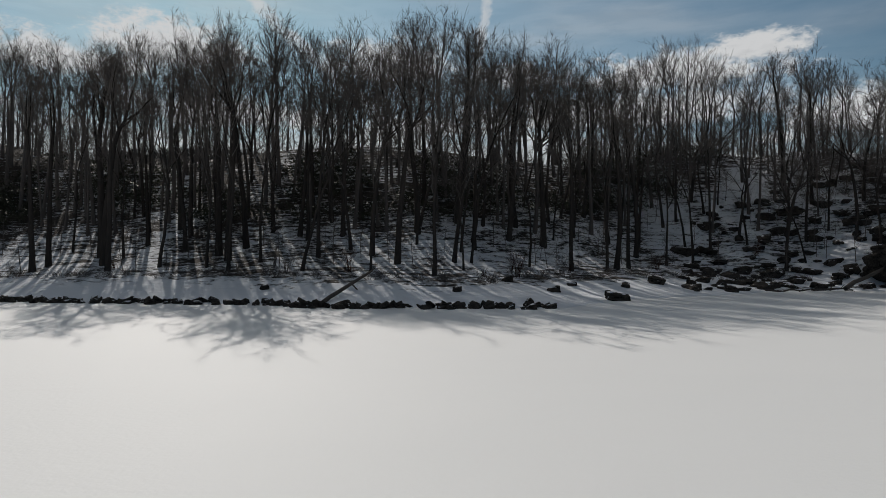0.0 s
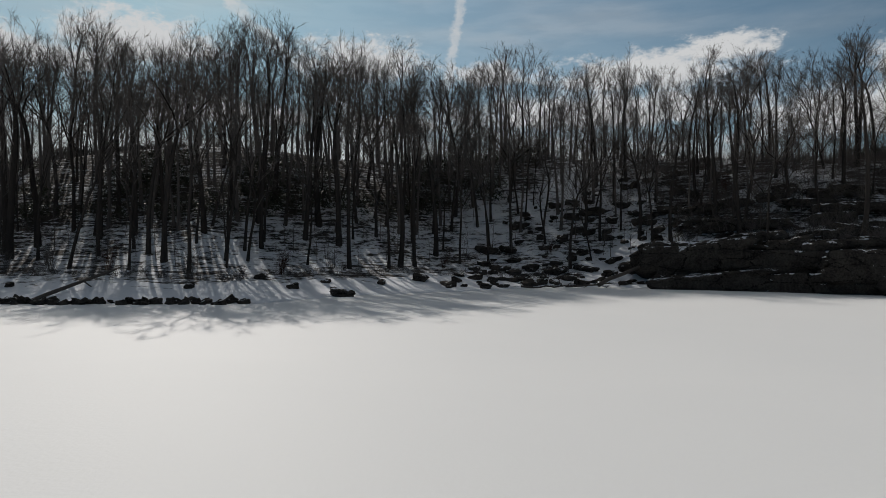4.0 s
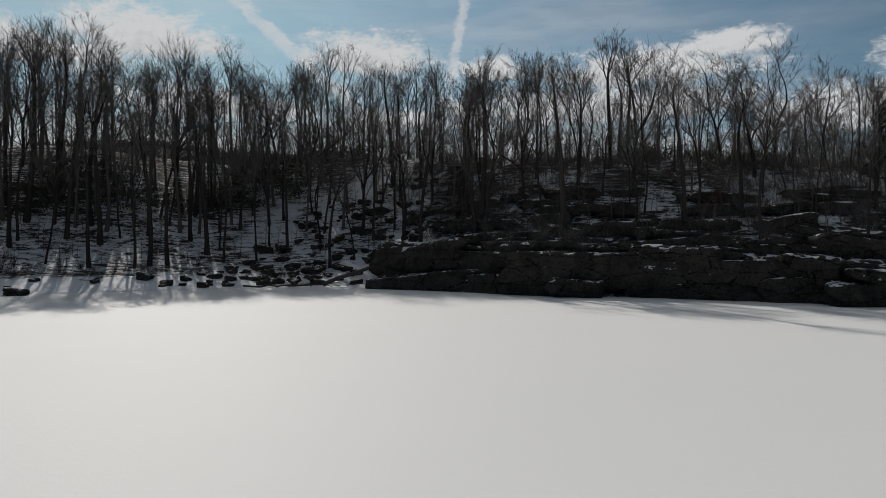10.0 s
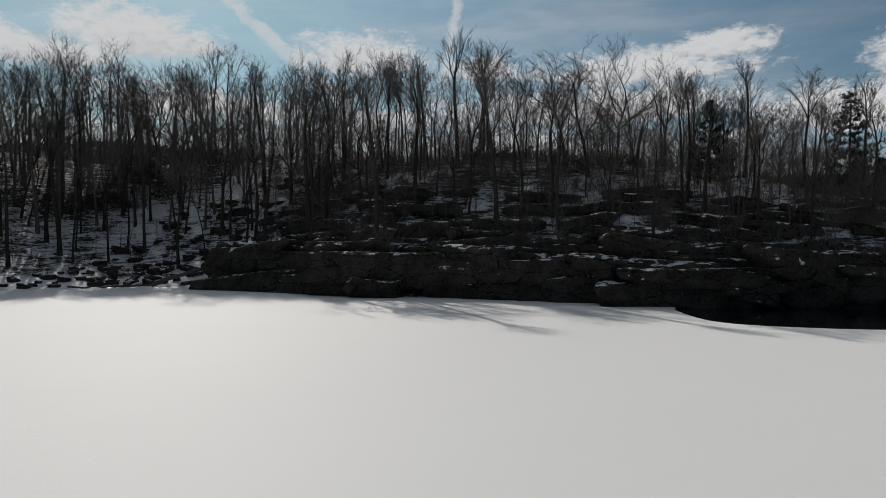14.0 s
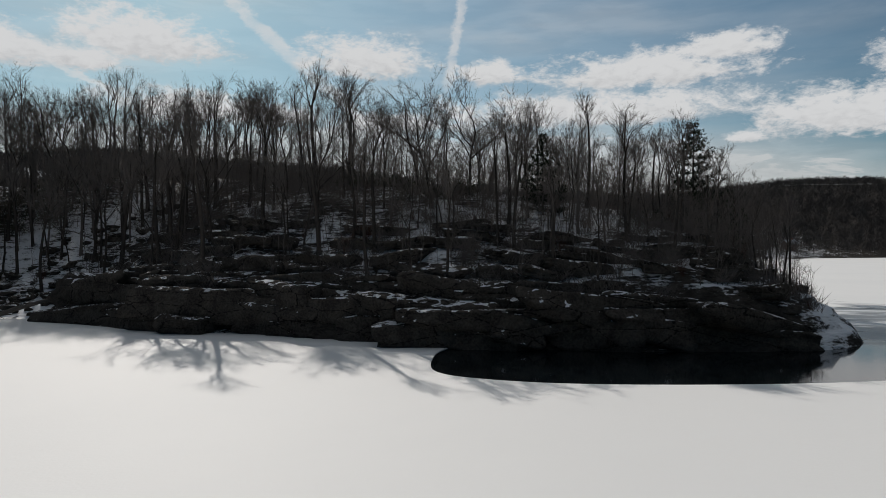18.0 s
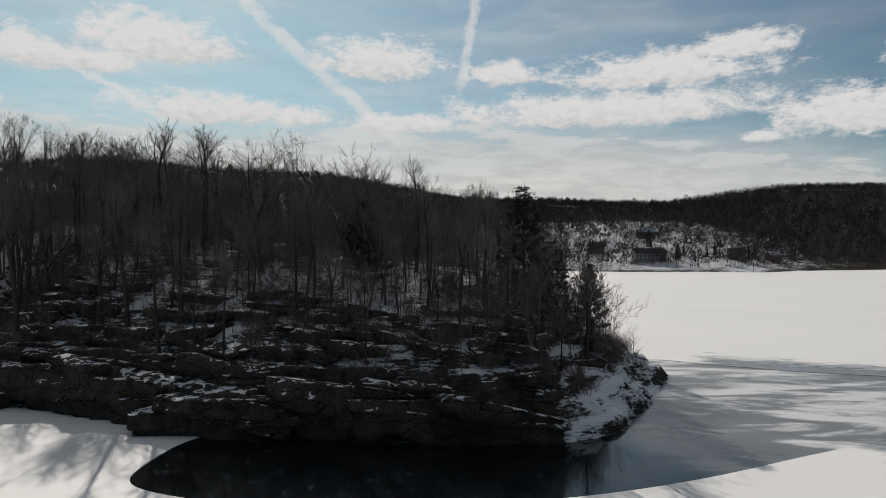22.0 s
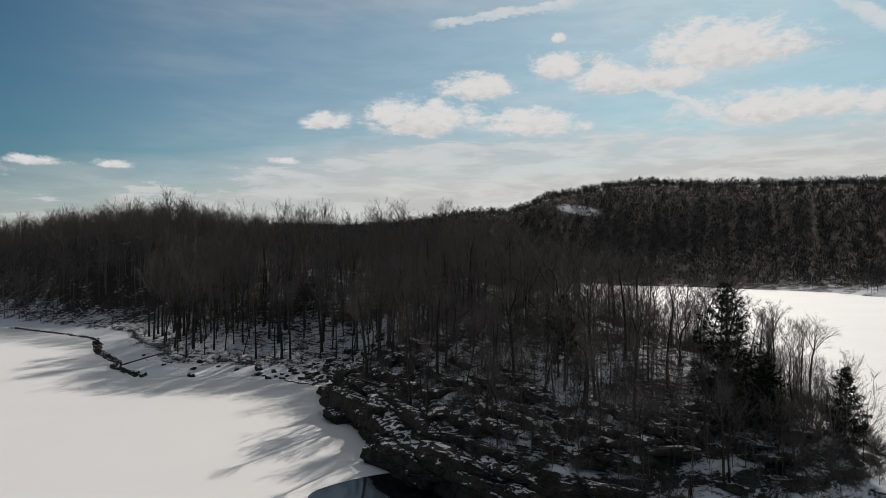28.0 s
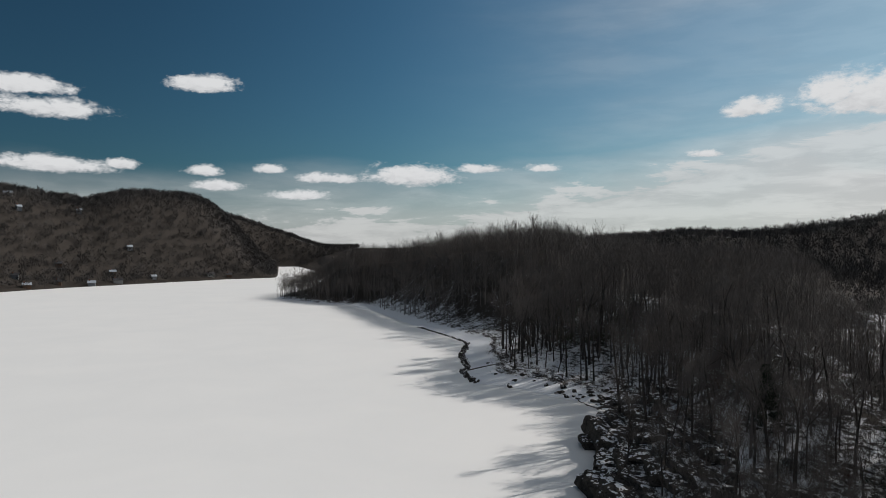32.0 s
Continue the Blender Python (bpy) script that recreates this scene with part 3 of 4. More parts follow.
pool = smooth_loop(POOL, 2)
box = [(-4400, -4400), (4400, -4400), (4400, 4400), (-4400, 4400)]
gx, gy = np.meshgrid(np.arange(100, 262, 3.0), np.arange(34, 190, 3.0))
inner = np.column_stack([gx.ravel(), gy.ravel()])
pts = [Vector(p) for p in box] + [Vector(p) for p in pool] + [Vector(p) for p in inner]
n = len(pool)
res = delaunay_2d_cdt(pts, [(i, (i + 1) % 4) for i in range(4)] + [(4 + i, 4 + (i + 1) % n) for i in range(n)], [], 0, 1e-4)
V2 = np.array([tuple(v) for v in res[0]])
F2 = np.array(res[2])
C2 = V2[F2].mean(1)


def within(loop, P):
    ins = np.zeros(len(P), bool)
    for (ax, ay), (bx, by) in zip(loop, np.roll(loop, -1, 0)):
        if by != ay:
            ins ^= ((ay > P[:, 1]) != (by > P[:, 1])) & (P[:, 0] < (P[:, 1] - ay) / (by - ay) * (bx - ax) + ax)
    return ins


F2 = F2[~within(pool, C2)]
def loop_distance(loop, P):
    best = np.full(len(P), 1e9)
    for (ax, ay), (bx, by) in zip(loop, np.roll(loop, -1, 0)):
        dx, dy = bx - ax, by - ay
        t = np.clip(((P[:, 0] - ax) * dx + (P[:, 1] - ay) * dy) / (dx * dx + dy * dy + 1e-9), 0, 1)
        best = np.minimum(best, np.hypot(P[:, 0] - ax - t * dx, P[:, 1] - ay - t * dy))
    return np.where(within(loop, P), best, -best)


wet = np.clip(1.0 - np.maximum(-loop_distance(pool, V2), 0) / 20, 0, 1) * ease((V2[:, 0] - 176) / 14)
m = len(V2)
rim = [(4 + i, 4 + (i + 1) % n) for i in range(n)]
VI = np.concatenate([np.column_stack([V2, np.zeros(m)]), np.column_stack([pool, np.full(n, -0.12)])])
walls = []
for i in range(n):
    a, b = 4 + i, 4 + (i + 1) % n
    walls += [(a, b, m + (i + 1) % n), (a, m + (i + 1) % n, m + i)]
ice = new("lake_ice", mesh_np("lake_ice", VI, np.concatenate([F2, np.array(walls)]), M_ICE, {"wet": np.concatenate([wet, np.zeros(n)])}))
tagged(ice, "frozen lake under wind-smoothed snow with grey wet ice off the point", "lake ice", kind="structure")
wx, wy = np.meshgrid(np.arange(100, 232, 2.0), np.arange(36, 122, 2.0))
wk = (np.arange(wx.shape[0] - 1)[:, None] * wx.shape[1] + np.arange(wx.shape[1] - 1)[None, :]).ravel()
row = wx.shape[1]
skim = ease((wx.ravel() - 152 + 0.35 * (wy.ravel() - 50)) / 34)
water = new("open_water", mesh_np("open_water", np.column_stack([wx.ravel(), wy.ravel(), np.full(wx.size, -0.06)]),
                                  np.concatenate([np.column_stack([wk, wk + 1, wk + row + 1]), np.column_stack([wk, wk + row + 1, wk + row])]), M_WATER, {"skim": skim}))
tagged(water, "dark open water below the rocks, skinned with grey ice", "water", kind="structure")


def height(x, y):
    return float(land(np.array([x]), np.array([y]))[0][0])


# ---- woods ----
rng = np.random.default_rng(7)


def scatter(x0, x1, y0, y1, gap, keep):
    """Jittered places about gap metres apart, kept where keep(X, Y, D) allows."""
    gx, gy = np.meshgrid(np.arange(x0, x1, gap), np.arange(y0, y1, gap))
    X = gx.ravel() + rng.uniform(-0.48, 0.48, gx.size) * gap
    Y = gy.ravel() + rng.uniform(-0.48, 0.48, gx.size) * gap
    D = shore_distance(X, Y)
    k = keep(X, Y, D) & (D > 1)
    return X[k], Y[k], D[k]


def planted(templates, X, Y, Z, scale, seed=1):
    """Copies of the templates at the places given, as one pair of arrays."""
    r = np.random.default_rng(seed)
    parts = []
    pick = r.integers(0, len(templates), len(X))
    for t, (V, F) in enumerate(templates):
        k = np.nonzero(pick == t)[0]
        if not len(k):
            continue
        a, s = r.uniform(0, 6.28, len(k)), scale[k]
        c, n_ = np.cos(a) * s, np.sin(a) * s
        P = np.empty((len(k), len(V), 3), np.float32)
        P[:, :, 0] = V[None, :, 0] * c[:, None] - V[None, :, 1] * n_[:, None] + X[k][:, None]
        P[:, :, 1] = V[None, :, 0] * n_[:, None] + V[None, :, 1] * c[:, None] + Y[k][:, None]
        P[:, :, 2] = V[None, :, 2] * s[:, None] + Z[k][:, None]
        G = F[None] + (np.arange(len(k)) * len(V))[:, None, None]
        parts.append((P.reshape(-1, 3), G.reshape(-1, 3)))
    return join(parts)


def tree_kind(seed, height_, **kw):
    (tv, tf), (cv, cf) = grow(seed, height_, **kw)
    base = new("bare_tree", None)
    part("trunk", mesh_np("trunk", tv, tf, M_BARK, smooth=True), base)
    part("crown", mesh_np("crown", cv, cf, M_TWIG), base, "leafless limbs and fine twigs")
    return tagged(base, "tall leafless hardwood with a bare grey trunk on the snowy slope", "tree", "bare trees on the near ridge")


def oak_kind(seed, height_):
    (tv, tf), (cv, cf) = grow(seed, height_, bare=0.36, leaders=3, flare=0.62, limbs=9, subs=6, twigs=6, girth=1.7, crook=0.17, low=3)
    base = new("oak_tree", None)
    part("trunk", mesh_np("trunk", tv, tf, M_BARK, smooth=True), base)
    part("crown", mesh_np("crown", cv, cf, M_TWIG), base, "wide crown of crooked bare limbs")
    return tagged(base, "old leafless oak with a wide crooked crown on the ridge", "tree", "oaks along the crest")


KINDS = [tree_kind(100 + i, 24.0 + (i % 4) * 1.5, bare=0.46 + 0.05 * (i % 4), leaders=1 + i % 3, flare=0.24 + 0.06 * (i % 3), girth=1.0 + 0.3 * (i % 4), crook=0.09 + 0.02 * (i % 3), limbs=9 - i % 3, subs=6, twigs=6, low=i % 2) for i in range(9)]
OAKS = [oak_kind(200 + i, 20.0 + i) for i in range(5)]


def stand(kind, x, y, size=1.0, turn=0.0, first=set()):
    m4 = pose(x, y, height(x, y) - 0.1, 0, 0, turn) @ Matrix.Scale(size, 4)
    if kind.name not in first:
        first.add(kind.name)
        kind.matrix_basis = m4
        return kind
    ob = copy_thing(kind, m4)
    ob.matrix_basis = m4
    return ob


NEAR = []
for i, (x, y, s) in enumerate([(78.3, 95, 1.14), (94.6, 95, 1.1), (109.8, 100, 0.92), (118, 100, 0.9), (125, 99, 0.82), (135, 99, 0.8), (142.6, 98, 0.72), (112, 93, 0.9), (39.7, 124, 1.2),
                               (51.5, 112, 1.15), (64, 112, 1.1), (72, 122, 1.0), (30, 138, 1.15), (12, 128, 1.2), (-14, 120, 1.2), (-40, 118, 1.2)]):
    stand(OAKS[i % 5], x, y, s, i * 77)
    NEAR.append((x, y))
NEAR = np.array(NEAR)


def free(X, Y, gap):
    return (np.hypot(X[:, None] - NEAR[None, :, 0], Y[:, None] - NEAR[None, :, 1]) > gap).all(1)


X, Y, D = scatter(-60, 172, 66, 125, 5.6, lambda X, Y, D: (D > np.interp(X, (30, 60, 66), (17, 8, 6))) & (D < 42) & free(X, Y, np.where(X > 60, 5.0, 3.0)[:, None]) & ((X < 62) | (D > 24) | (rng.uniform(0, 1, len(X)) < np.interp(X, (105, 130), (0.95, 0.85)))))
order = np.argsort(D + rng.uniform(0, 10, len(D)))[:285]
for i, k in enumerate(order):
    stand(KINDS[i % 9], X[k], Y[k], rng.uniform(0.7, 1.08) * np.interp(X[k], (-20, 40, 75, 110, 165), (1.14, 1.02, 0.88, 0.74, 0.56)), rng.uniform(0, 360))
taken = np.column_stack([X[order], Y[order]])

# the rest of the near woods, too many to count
mid_kinds, back_kinds = [], []
for i in range(7):
    mid_kinds.append(join(grow(300 + i, 24 + i * 0.7, bare=0.5 + 0.04 * (i % 3), leaders=1 + i % 2, flare=0.26, limbs=8, subs=5, twigs=5, girth=1.45, low=0, level=1, twig_width=0.036)))
    back_kinds.append(join(grow(350 + i, 24 + i * 0.7, bare=0.46, leaders=1 + i % 2, flare=0.34, limbs=5, subs=3, twigs=5, girth=1.1, level=0, low=1, twig_width=0.085)))


def canopy(seed, H, wide, twigs, w, limbs=6):
    """A leafless tree seen from far: trunk, rising limbs and a dome of fine twigs."""
    r = np.random.default_rng(seed)
    bits = [tube([(0, 0, -0.6), (r.normal(0, 0.3), r.normal(0, 0.3), H * 0.8)], (H * 0.012,), 3)]
    for k in range(limbs):
        a, z, L = r.uniform(0, 6.28), H * r.uniform(0.3, 0.55), wide * r.uniform(0.5, 0.95)
        bits.append(tube([(0, 0, z), (np.cos(a) * L, np.sin(a) * L, min(z + H * 0.35, H * 0.9))], (H * 0.006,), 3))
    a, q, z = r.uniform(0, 6.28, twigs), np.sqrt(r.uniform(0, 1, twigs)), r.uniform(0, 1, twigs)
    lift = np.sqrt(np.maximum(0.05, 1 - q ** 2))
    base = np.column_stack([np.cos(a) * q * wide * 0.8, np.sin(a) * q * wide * 0.8, H * (0.24 + 0.58 * lift * z)])
    d = np.column_stack([np.cos(a) * q, np.sin(a) * q, 0.75 + 0.5 * z]) + r.normal(0, 0.45, (twigs, 3))
    d /= np.linalg.norm(d, axis=1, keepdims=True)
    bits.append(slivers(base, base + d * (H * r.uniform(0.1, 0.24, twigs))[:, None], w))
    return join(bits)


low_kinds = [canopy(400 + i, 20 + i * 0.8, 4.8, 120, 0.2, 4) for i in range(5)]


def woods(name, label, places, kinds, lo, hi, seed, mat):
    X, Y, D = places
    Z = land(X, Y)[0] - 0.1
    r = np.random.default_rng(seed)
    if name == "near_woods":
        lo = np.where(X > 66, lo * 0.62, lo)
    V, F = planted(kinds, X, Y, Z, r.uniform(lo, hi, len(X)) * np.interp(X, (-20, 40, 75, 110, 165), (1.12, 1.0, 0.74, 0.62, 0.48)) if name == "near_woods" else r.uniform(lo, hi, len(X)), seed)
    return tagged(new(name, mesh_np(name, V, F, mat)), label, "woods", kind="stuff")


def clear_of(X, Y, pts, gap):
    ok = np.ones(len(X), bool)
    for x, y in pts:
        ok &= np.hypot(X - x, Y - y) > gap
    return ok


near_rest = scatter(-150, 172, 66, 205, 4.9, lambda X, Y, D: ((D < 66) | (rng.uniform(0, 1, len(X)) < 0.7)) & (D > np.interp(X, (0, 60, 120, 140), (32, 20, 16, 9))) & clear_of(X, Y, taken, 2.4) & free(X, Y, np.where(X > 60, 6.0, 3.0)[:, None]) & (Y < 205) & ((X > 5) | (rng.uniform(0, 1, len(X)) < 0.8)) & ((X < 90) | (X > 128) | (rng.uniform(0, 1, len(X)) < 0.8)))
front = near_rest[2] < 66
woods("near_woods", "dense leafless woods over the snowy ridge", [v[front] for v in near_rest], mid_kinds, 0.74, 1.1, 11, M_TWIG)
woods("near_woods", "leafless woods behind the crest of the ridge", [v[~front] for v in near_rest], back_kinds, 0.6, 0.9, 17, M_TWIG)
west_rest = scatter(-560, -150, -60, 330, 7.4, lambda X, Y, D: (D > 9) | ((X < -340) & (Y < 20) & (D > 3)))
edge = west_rest[2] < 34
woods("shore_woods", "leafless trees along the far shore of the ridge", [v[edge] for v in west_rest], back_kinds, 0.66, 0.95, 18, M_TWIG)
tip_rest = scatter(-500, -325, -50, 45, 4.6, lambda X, Y, D: D > 2)
woods("tip_woods", "leafless trees crowding the low tip of the ridge", tip_rest, back_kinds, 0.45, 0.7, 24, M_TWIG)
woods("ridge_woods", "leafless woods on the ridge along the lake", [v[~edge] for v in west_rest], low_kinds, 0.8, 1.12, 12, M_TWIG)


far_kinds = [canopy(500 + i, 14 + i * 0.8, 5.4, 44, 0.75, 1) for i in range(6)]


def open_slope(X, Y):
    return (np.hypot((X - 320) / 130, (Y - 600) / 95) < 1) | (np.hypot((X - 97) / 30, (Y - 580) / 30) < 1) | (np.hypot((X + 343) / 48, (Y - 728) / 26) < 1)


north = scatter(-950, 900, 300, 1420, 9.2, lambda X, Y, D: (D > 8) & (Y > 330) & ~(open_slope(X, Y) & (rng.uniform(0, 1, len(X)) > 0.7)) & (D < 560) & ((X > -620) | (rng.uniform(0, 1, len(X)) < 0.6)) & ~((X < -170) & (Y < 330)))
woods("north_shore_woods", "leafless woods on the hills beyond the bay", north, far_kinds, 0.7, 1.1, 13, M_FAR)
hill_kinds = [canopy(520 + i, 14 + i * 0.8, 6.2, 48, 0.85, 1) for i in range(5)]
westw = scatter(-1800, -430, -800, 60, 9.6, lambda X, Y, D: (D > 6) & (D < 430) & ((Y < -60) | (X < -1413)))
woods("west_hill_woods", "leafless woods on the hill across the lake", westw, hill_kinds, 0.7, 1.1, 14, M_FAR)


# saplings between the trees
def sapling(seed):
    r = np.random.default_rng(seed)
    bits = [tube([(0, 0, -0.3), (r.normal(0, 0.3), r.normal(0, 0.3), 3.2), (r.normal(0, 0.5), r.normal(0, 0.5), 6.5)], (0.06, 0.04), 3)]
    for k in range(11):
        a, z = r.uniform(0, 6.28), r.uniform(1.5, 5.2)
        L = r.uniform(0.8, 2.0)
        bits.append(tube([(0, 0, z), (np.cos(a) * L, np.sin(a) * L, z + L * r.uniform(0.5, 1.3))], (0.024,), 3))
    return join(bits)


young = scatter(-120, 174, 62, 190, 2.5, lambda X, Y, D: (D > np.interp(X, (30, 60), (16, 5))) & ((X > 70) | (D < 36)) & (rng.uniform(0, 1, len(X)) < np.interp(X, (20, 60, 160), (0.2, 0.45, 0.7))))
woods("saplings", "thin leafless saplings and whips under the trees", young, [sapling(600 + i) for i in range(6)], 0.5, 1.25, 15, M_TWIG)


thin = scatter(20, 173, 66, 160, 3.0, lambda X, Y, D: (D > np.interp(X, (20, 60, 100, 130), (36, 26, 16, 7))) & (D < 64) & (rng.uniform(0, 1, len(X)) < np.interp(X, (20, 110, 130), (0.55, 0.6, 0.85))))
thin_kinds = [join(grow(650 + i, 8 + i, bare=0.35, leaders=1 + i % 2, flare=0.4, limbs=6, subs=3, twigs=3, girth=0.7, level=0, low=2, twig_width=0.045)) for i in range(5)]
woods("young_trees", "slender young trees and brush crowded along the crest", thin, thin_kinds, 0.5, 1.1, 22, M_TWIG)


# ---- pines ----
def pine_kind(seed, H, spread):
    """A white pine with tiers of level boughs."""
    r = np.random.default_rng(seed)
    f = np.linspace(0, 1, 8)
    trunk = tube(np.column_stack([r.normal(0, 0.08, 8) * f, r.normal(0, 0.08, 8) * f, -0.4 + f * (H + 0.4)]), 0.22 * (H / 14) * (1 - 0.9 * f) + 0.01, 7)
    limbs, tufts = [], []
    z, a = H * 0.07, 0.0
    while z < H * 0.96:
        g = z / H
        reach = spread * (1.0 - g) ** 0.9 * r.uniform(0.8, 1.1) + 0.15
        for k in range(5):
            a += 1.26 + r.normal(0, 0.25)
            L = reach * r.uniform(0.55, 1.15)
            out = np.array((np.cos(a), np.sin(a), 0.0))
            root = np.array((0, 0, z + r.normal(0, 0.12)))
            end = root + out * L + (0, 0, L * (0.12 + 0.5 * g))
            mid = root + out * L * 0.55 - (0, 0, L * 0.03 * (1 - g))
            limbs.append(tube([root, mid, end], (0.055, 0.035), 3))
            for m in range(int(5 + 9 * L)):
                u = r.uniform(0.28, 1.0)
                c = (root + (mid - root) * u / 0.55 if u < 0.55 else mid + (end - mid) * (u - 0.55) / 0.45) + r.normal(0, 0.14 + 0.05 * L, 3) * (1, 1, 0.35)
                for q in range(5):
                    e = out * 0.8 + r.normal(0, 0.65, 3) + (0, 0, 0.45)
                    e /= np.linalg.norm(e)
                    tufts.append(tube([c, c + e * r.uniform(0.35, 0.75) * (1.05 - 0.6 * g)], (0.05,), 3))
        z += H * r.uniform(0.055, 0.085) * (1.1 - 0.55 * g)
    base = new("pine_tree", None)
    part("trunk", mesh_np("trunk", *trunk, M_BARK, smooth=True), base)
    part("bough", mesh_np("bough", *join(limbs), M_TWIG), base, "tiers of level branches")
    part("foliage", mesh_np("foliage", *join(tufts), M_NEEDLE), base, "dark green needle tufts")
    return tagged(base, "dark evergreen pine standing at the tip of the rocky point", "pine", "pines on the point")


PINES = [pine_kind(700, 16.0, 6.0), pine_kind(701, 12.0, 4.3), pine_kind(702, 10.0, 3.4)]
for k, x, y, s in ((0, 151.7, 94.8, 1.25), (1, 157.0, 95.5, 1.0), (2, 163.7, 106.0, 1.12), (1, 128, 88, 1.0), (2, 155, 100, 0.9), (1, 153.5, 90.5, 0.85)):
    stand(PINES[k], x, y, s, x * 40)


# ---- brush ----
def shrub_mesh(seed, mat, tall=2.2):
    r = np.random.default_rng(seed)
    bits = []
    for k in range(22):
        a, L = r.uniform(0, 6.28), tall * r.uniform(0.5, 1.1)
        o = np.array((np.cos(a), np.sin(a), 0)) * r.uniform(0.2, 0.8)
        b = r.normal(0, 0.18, 3) * (1, 1, 0)
        tip = b + o * L * 0.6 + (0, 0, L)
        bits.append(tube([b - (0, 0, 0.15), b + o * L * 0.2 + (0, 0, L * 0.5), tip], (0.022, 0.014), 3))
        for w in range(6):
            t0 = b + (tip - b) * r.uniform(0.3, 0.95)
            e = o + r.normal(0, 0.5, 3) + (0, 0, 0.6)
            bits.append(tube([t0, t0 + e / np.linalg.norm(e) * L * r.uniform(0.2, 0.4)], (0.011,), 3))
    return mesh_np("shrub", *join(bits), mat)


SHRUBS = [shrub_mesh(800 + i, M_TWIG if i % 3 else M_RUSSET, 1.6 + 0.5 * i) for i in range(5)]
bush = scatter(-70, 175, 60, 125, 5.0, lambda X, Y, D: ((X > 62) & (D > 5) & (D < 30) & (rng.uniform(0, 1, len(X)) < 0.55)) | ((X < 55) & (D > 14.5) & (D < 19) & (rng.uniform(0, 1, len(X)) < 0.9)))
BZ = land(bush[0], bush[1])[0]
for i in range(min(260, len(bush[0]))):
    k = i % 5
    ob = new("shrub", SHRUBS[k])
    ob.matrix_basis = pose(bush[0][i], bush[1][i], BZ[i] - 0.05, 0, 0, rng.uniform(0, 360)) @ Matrix.Scale(rng.uniform(0.7, 1.3), 4)
    tagged(ob, "leafless grey-brown shrub of thin upright stems" if k % 3 else "russet-stemmed leafless shrub on the rocky bank", "shrub", "shrubs on the bank")


# low brush between the ledges
def brush(seed):
    r = np.random.default_rng(seed)
    a, L = r.uniform(0, 6.28, 70), r.uniform(0.8, 2.6, 70)
    P = r.normal(0, 0.5, (70, 3)) * (1, 1, 0) + (0, 0, 0.9) * r.uniform(-0.1, 1, (70, 1))
    d = np.column_stack([np.cos(a) * 0.7, np.sin(a) * 0.7, r.uniform(0.4, 1.5, 70)])
    return slivers(P, P + d * (L / np.linalg.norm(d, axis=1))[:, None], 0.05)


thicket = scatter(58, 174, 60, 150, 2.2, lambda X, Y, D: (D > 4) & (D < 40) & (wavy(X, Y, 11, 77, 2) > -0.1))
woods("undergrowth", "tangle of bare grey-brown brush over the rocky slope", thicket, [brush(900 + i) for i in range(6)], 0.6, 1.4, 16, M_TWIG)


verge = scatter(-110, 50, 60, 125, 1.6, lambda X, Y, D: (np.abs(D + 1.2 * wavy(X, Y, 9, 55, 2) - np.interp(X, (-80, 0, 20, 50), (13, 14.5, 14.5, 6))) < 0.9))
woods("verge_brush", "low tangle of dark brush along the foot of the wooded slope", verge, [brush(930 + i) for i in range(4)], 0.35, 0.8, 21, M_TWIG)


# laurel: evergreen thickets on the upper slope
def laurel(seed):
    r = np.random.default_rng(seed)
    n_ = 90
    c = r.normal(0, 1, (n_, 3)) * (1.3, 1.3, 0.55) + (0, 0, 1.2)
    e = r.normal(0, 1, (n_, 3))
    e *= 0.42 / np.linalg.norm(e, axis=1, keepdims=True)
    bits = [slivers(c - e * 0.5, c + e, 0.2)]
    for k in range(6):
        bits.append(tube([(0, 0, -0.3), tuple(c[k])], (0.03,), 3))
    return join(bits)


M_LAUREL = plain("laurel_leaves", (0.042, 0.045, 0.030), 0.6, 0.4, 2.0, 0.2)
slope = scatter(-90, 152, 80, 150, 2.3, lambda X, Y, D: (D > np.interp(X, (20, 60, 90), (36, 30, 22))) & (D < 62) & (wavy(X, Y, 14, 91, 2) > np.interp(X, (-60, 30, 70, 130), (0.12, 0.2, 0.35, 0.4))))
woods("laurel_thicket", "dark evergreen laurel thickets on the upper slope", slope, [laurel(950 + i) for i in range(6)], 0.6, 1.3, 19, M_LAUREL)


# ---- stones ----
def stone_mesh(seed, box, rough=0.18, cuts=1, soften=0.35):
    """A weathered block about the size of box."""
    bm = bmesh.new()
    bmesh.ops.create_cube(bm, size=1.0)
    bmesh.ops.bevel(bm, geom=bm.edges[:], offset=0.12, segments=1, affect="EDGES")
    bmesh.ops.subdivide_edges(bm, edges=[e for e in bm.edges if e.calc_length() > 0.5], cuts=cuts + 1, use_grid_fill=True)
    bmesh.ops.triangulate(bm, faces=bm.faces[:])
    for v in bm.verts:
        q = v.co.normalized() * 0.62
        v.co = v.co.lerp(q, soften)
        n = noise.noise_vector(v.co * 1.7 + Vector((seed * 3.1, seed * 1.7, 0)))
        m_ = noise.noise_vector(v.co * 4.1 + Vector((seed * 2.3, 0, seed)))
        v.co += n * rough + m_ * rough * 0.4
        v.co = Vector((v.co.x * box[0], v.co.y * box[1], v.co.z * box[2]))
    me = bpy.data.meshes.new("stone")
    bm.to_mesh(me)
    bm.free()
    me.materials.append(M_ROCK)
    return me


STONES = [stone_mesh(i, (1.0, 0.8, 0.62), 0.3, 0, 0.15) for i in range(6)]
SLABS = [stone_mesh(20 + i, (1.0, 0.75, 0.6), 0.22, 2, 0.1) for i in range(2)]


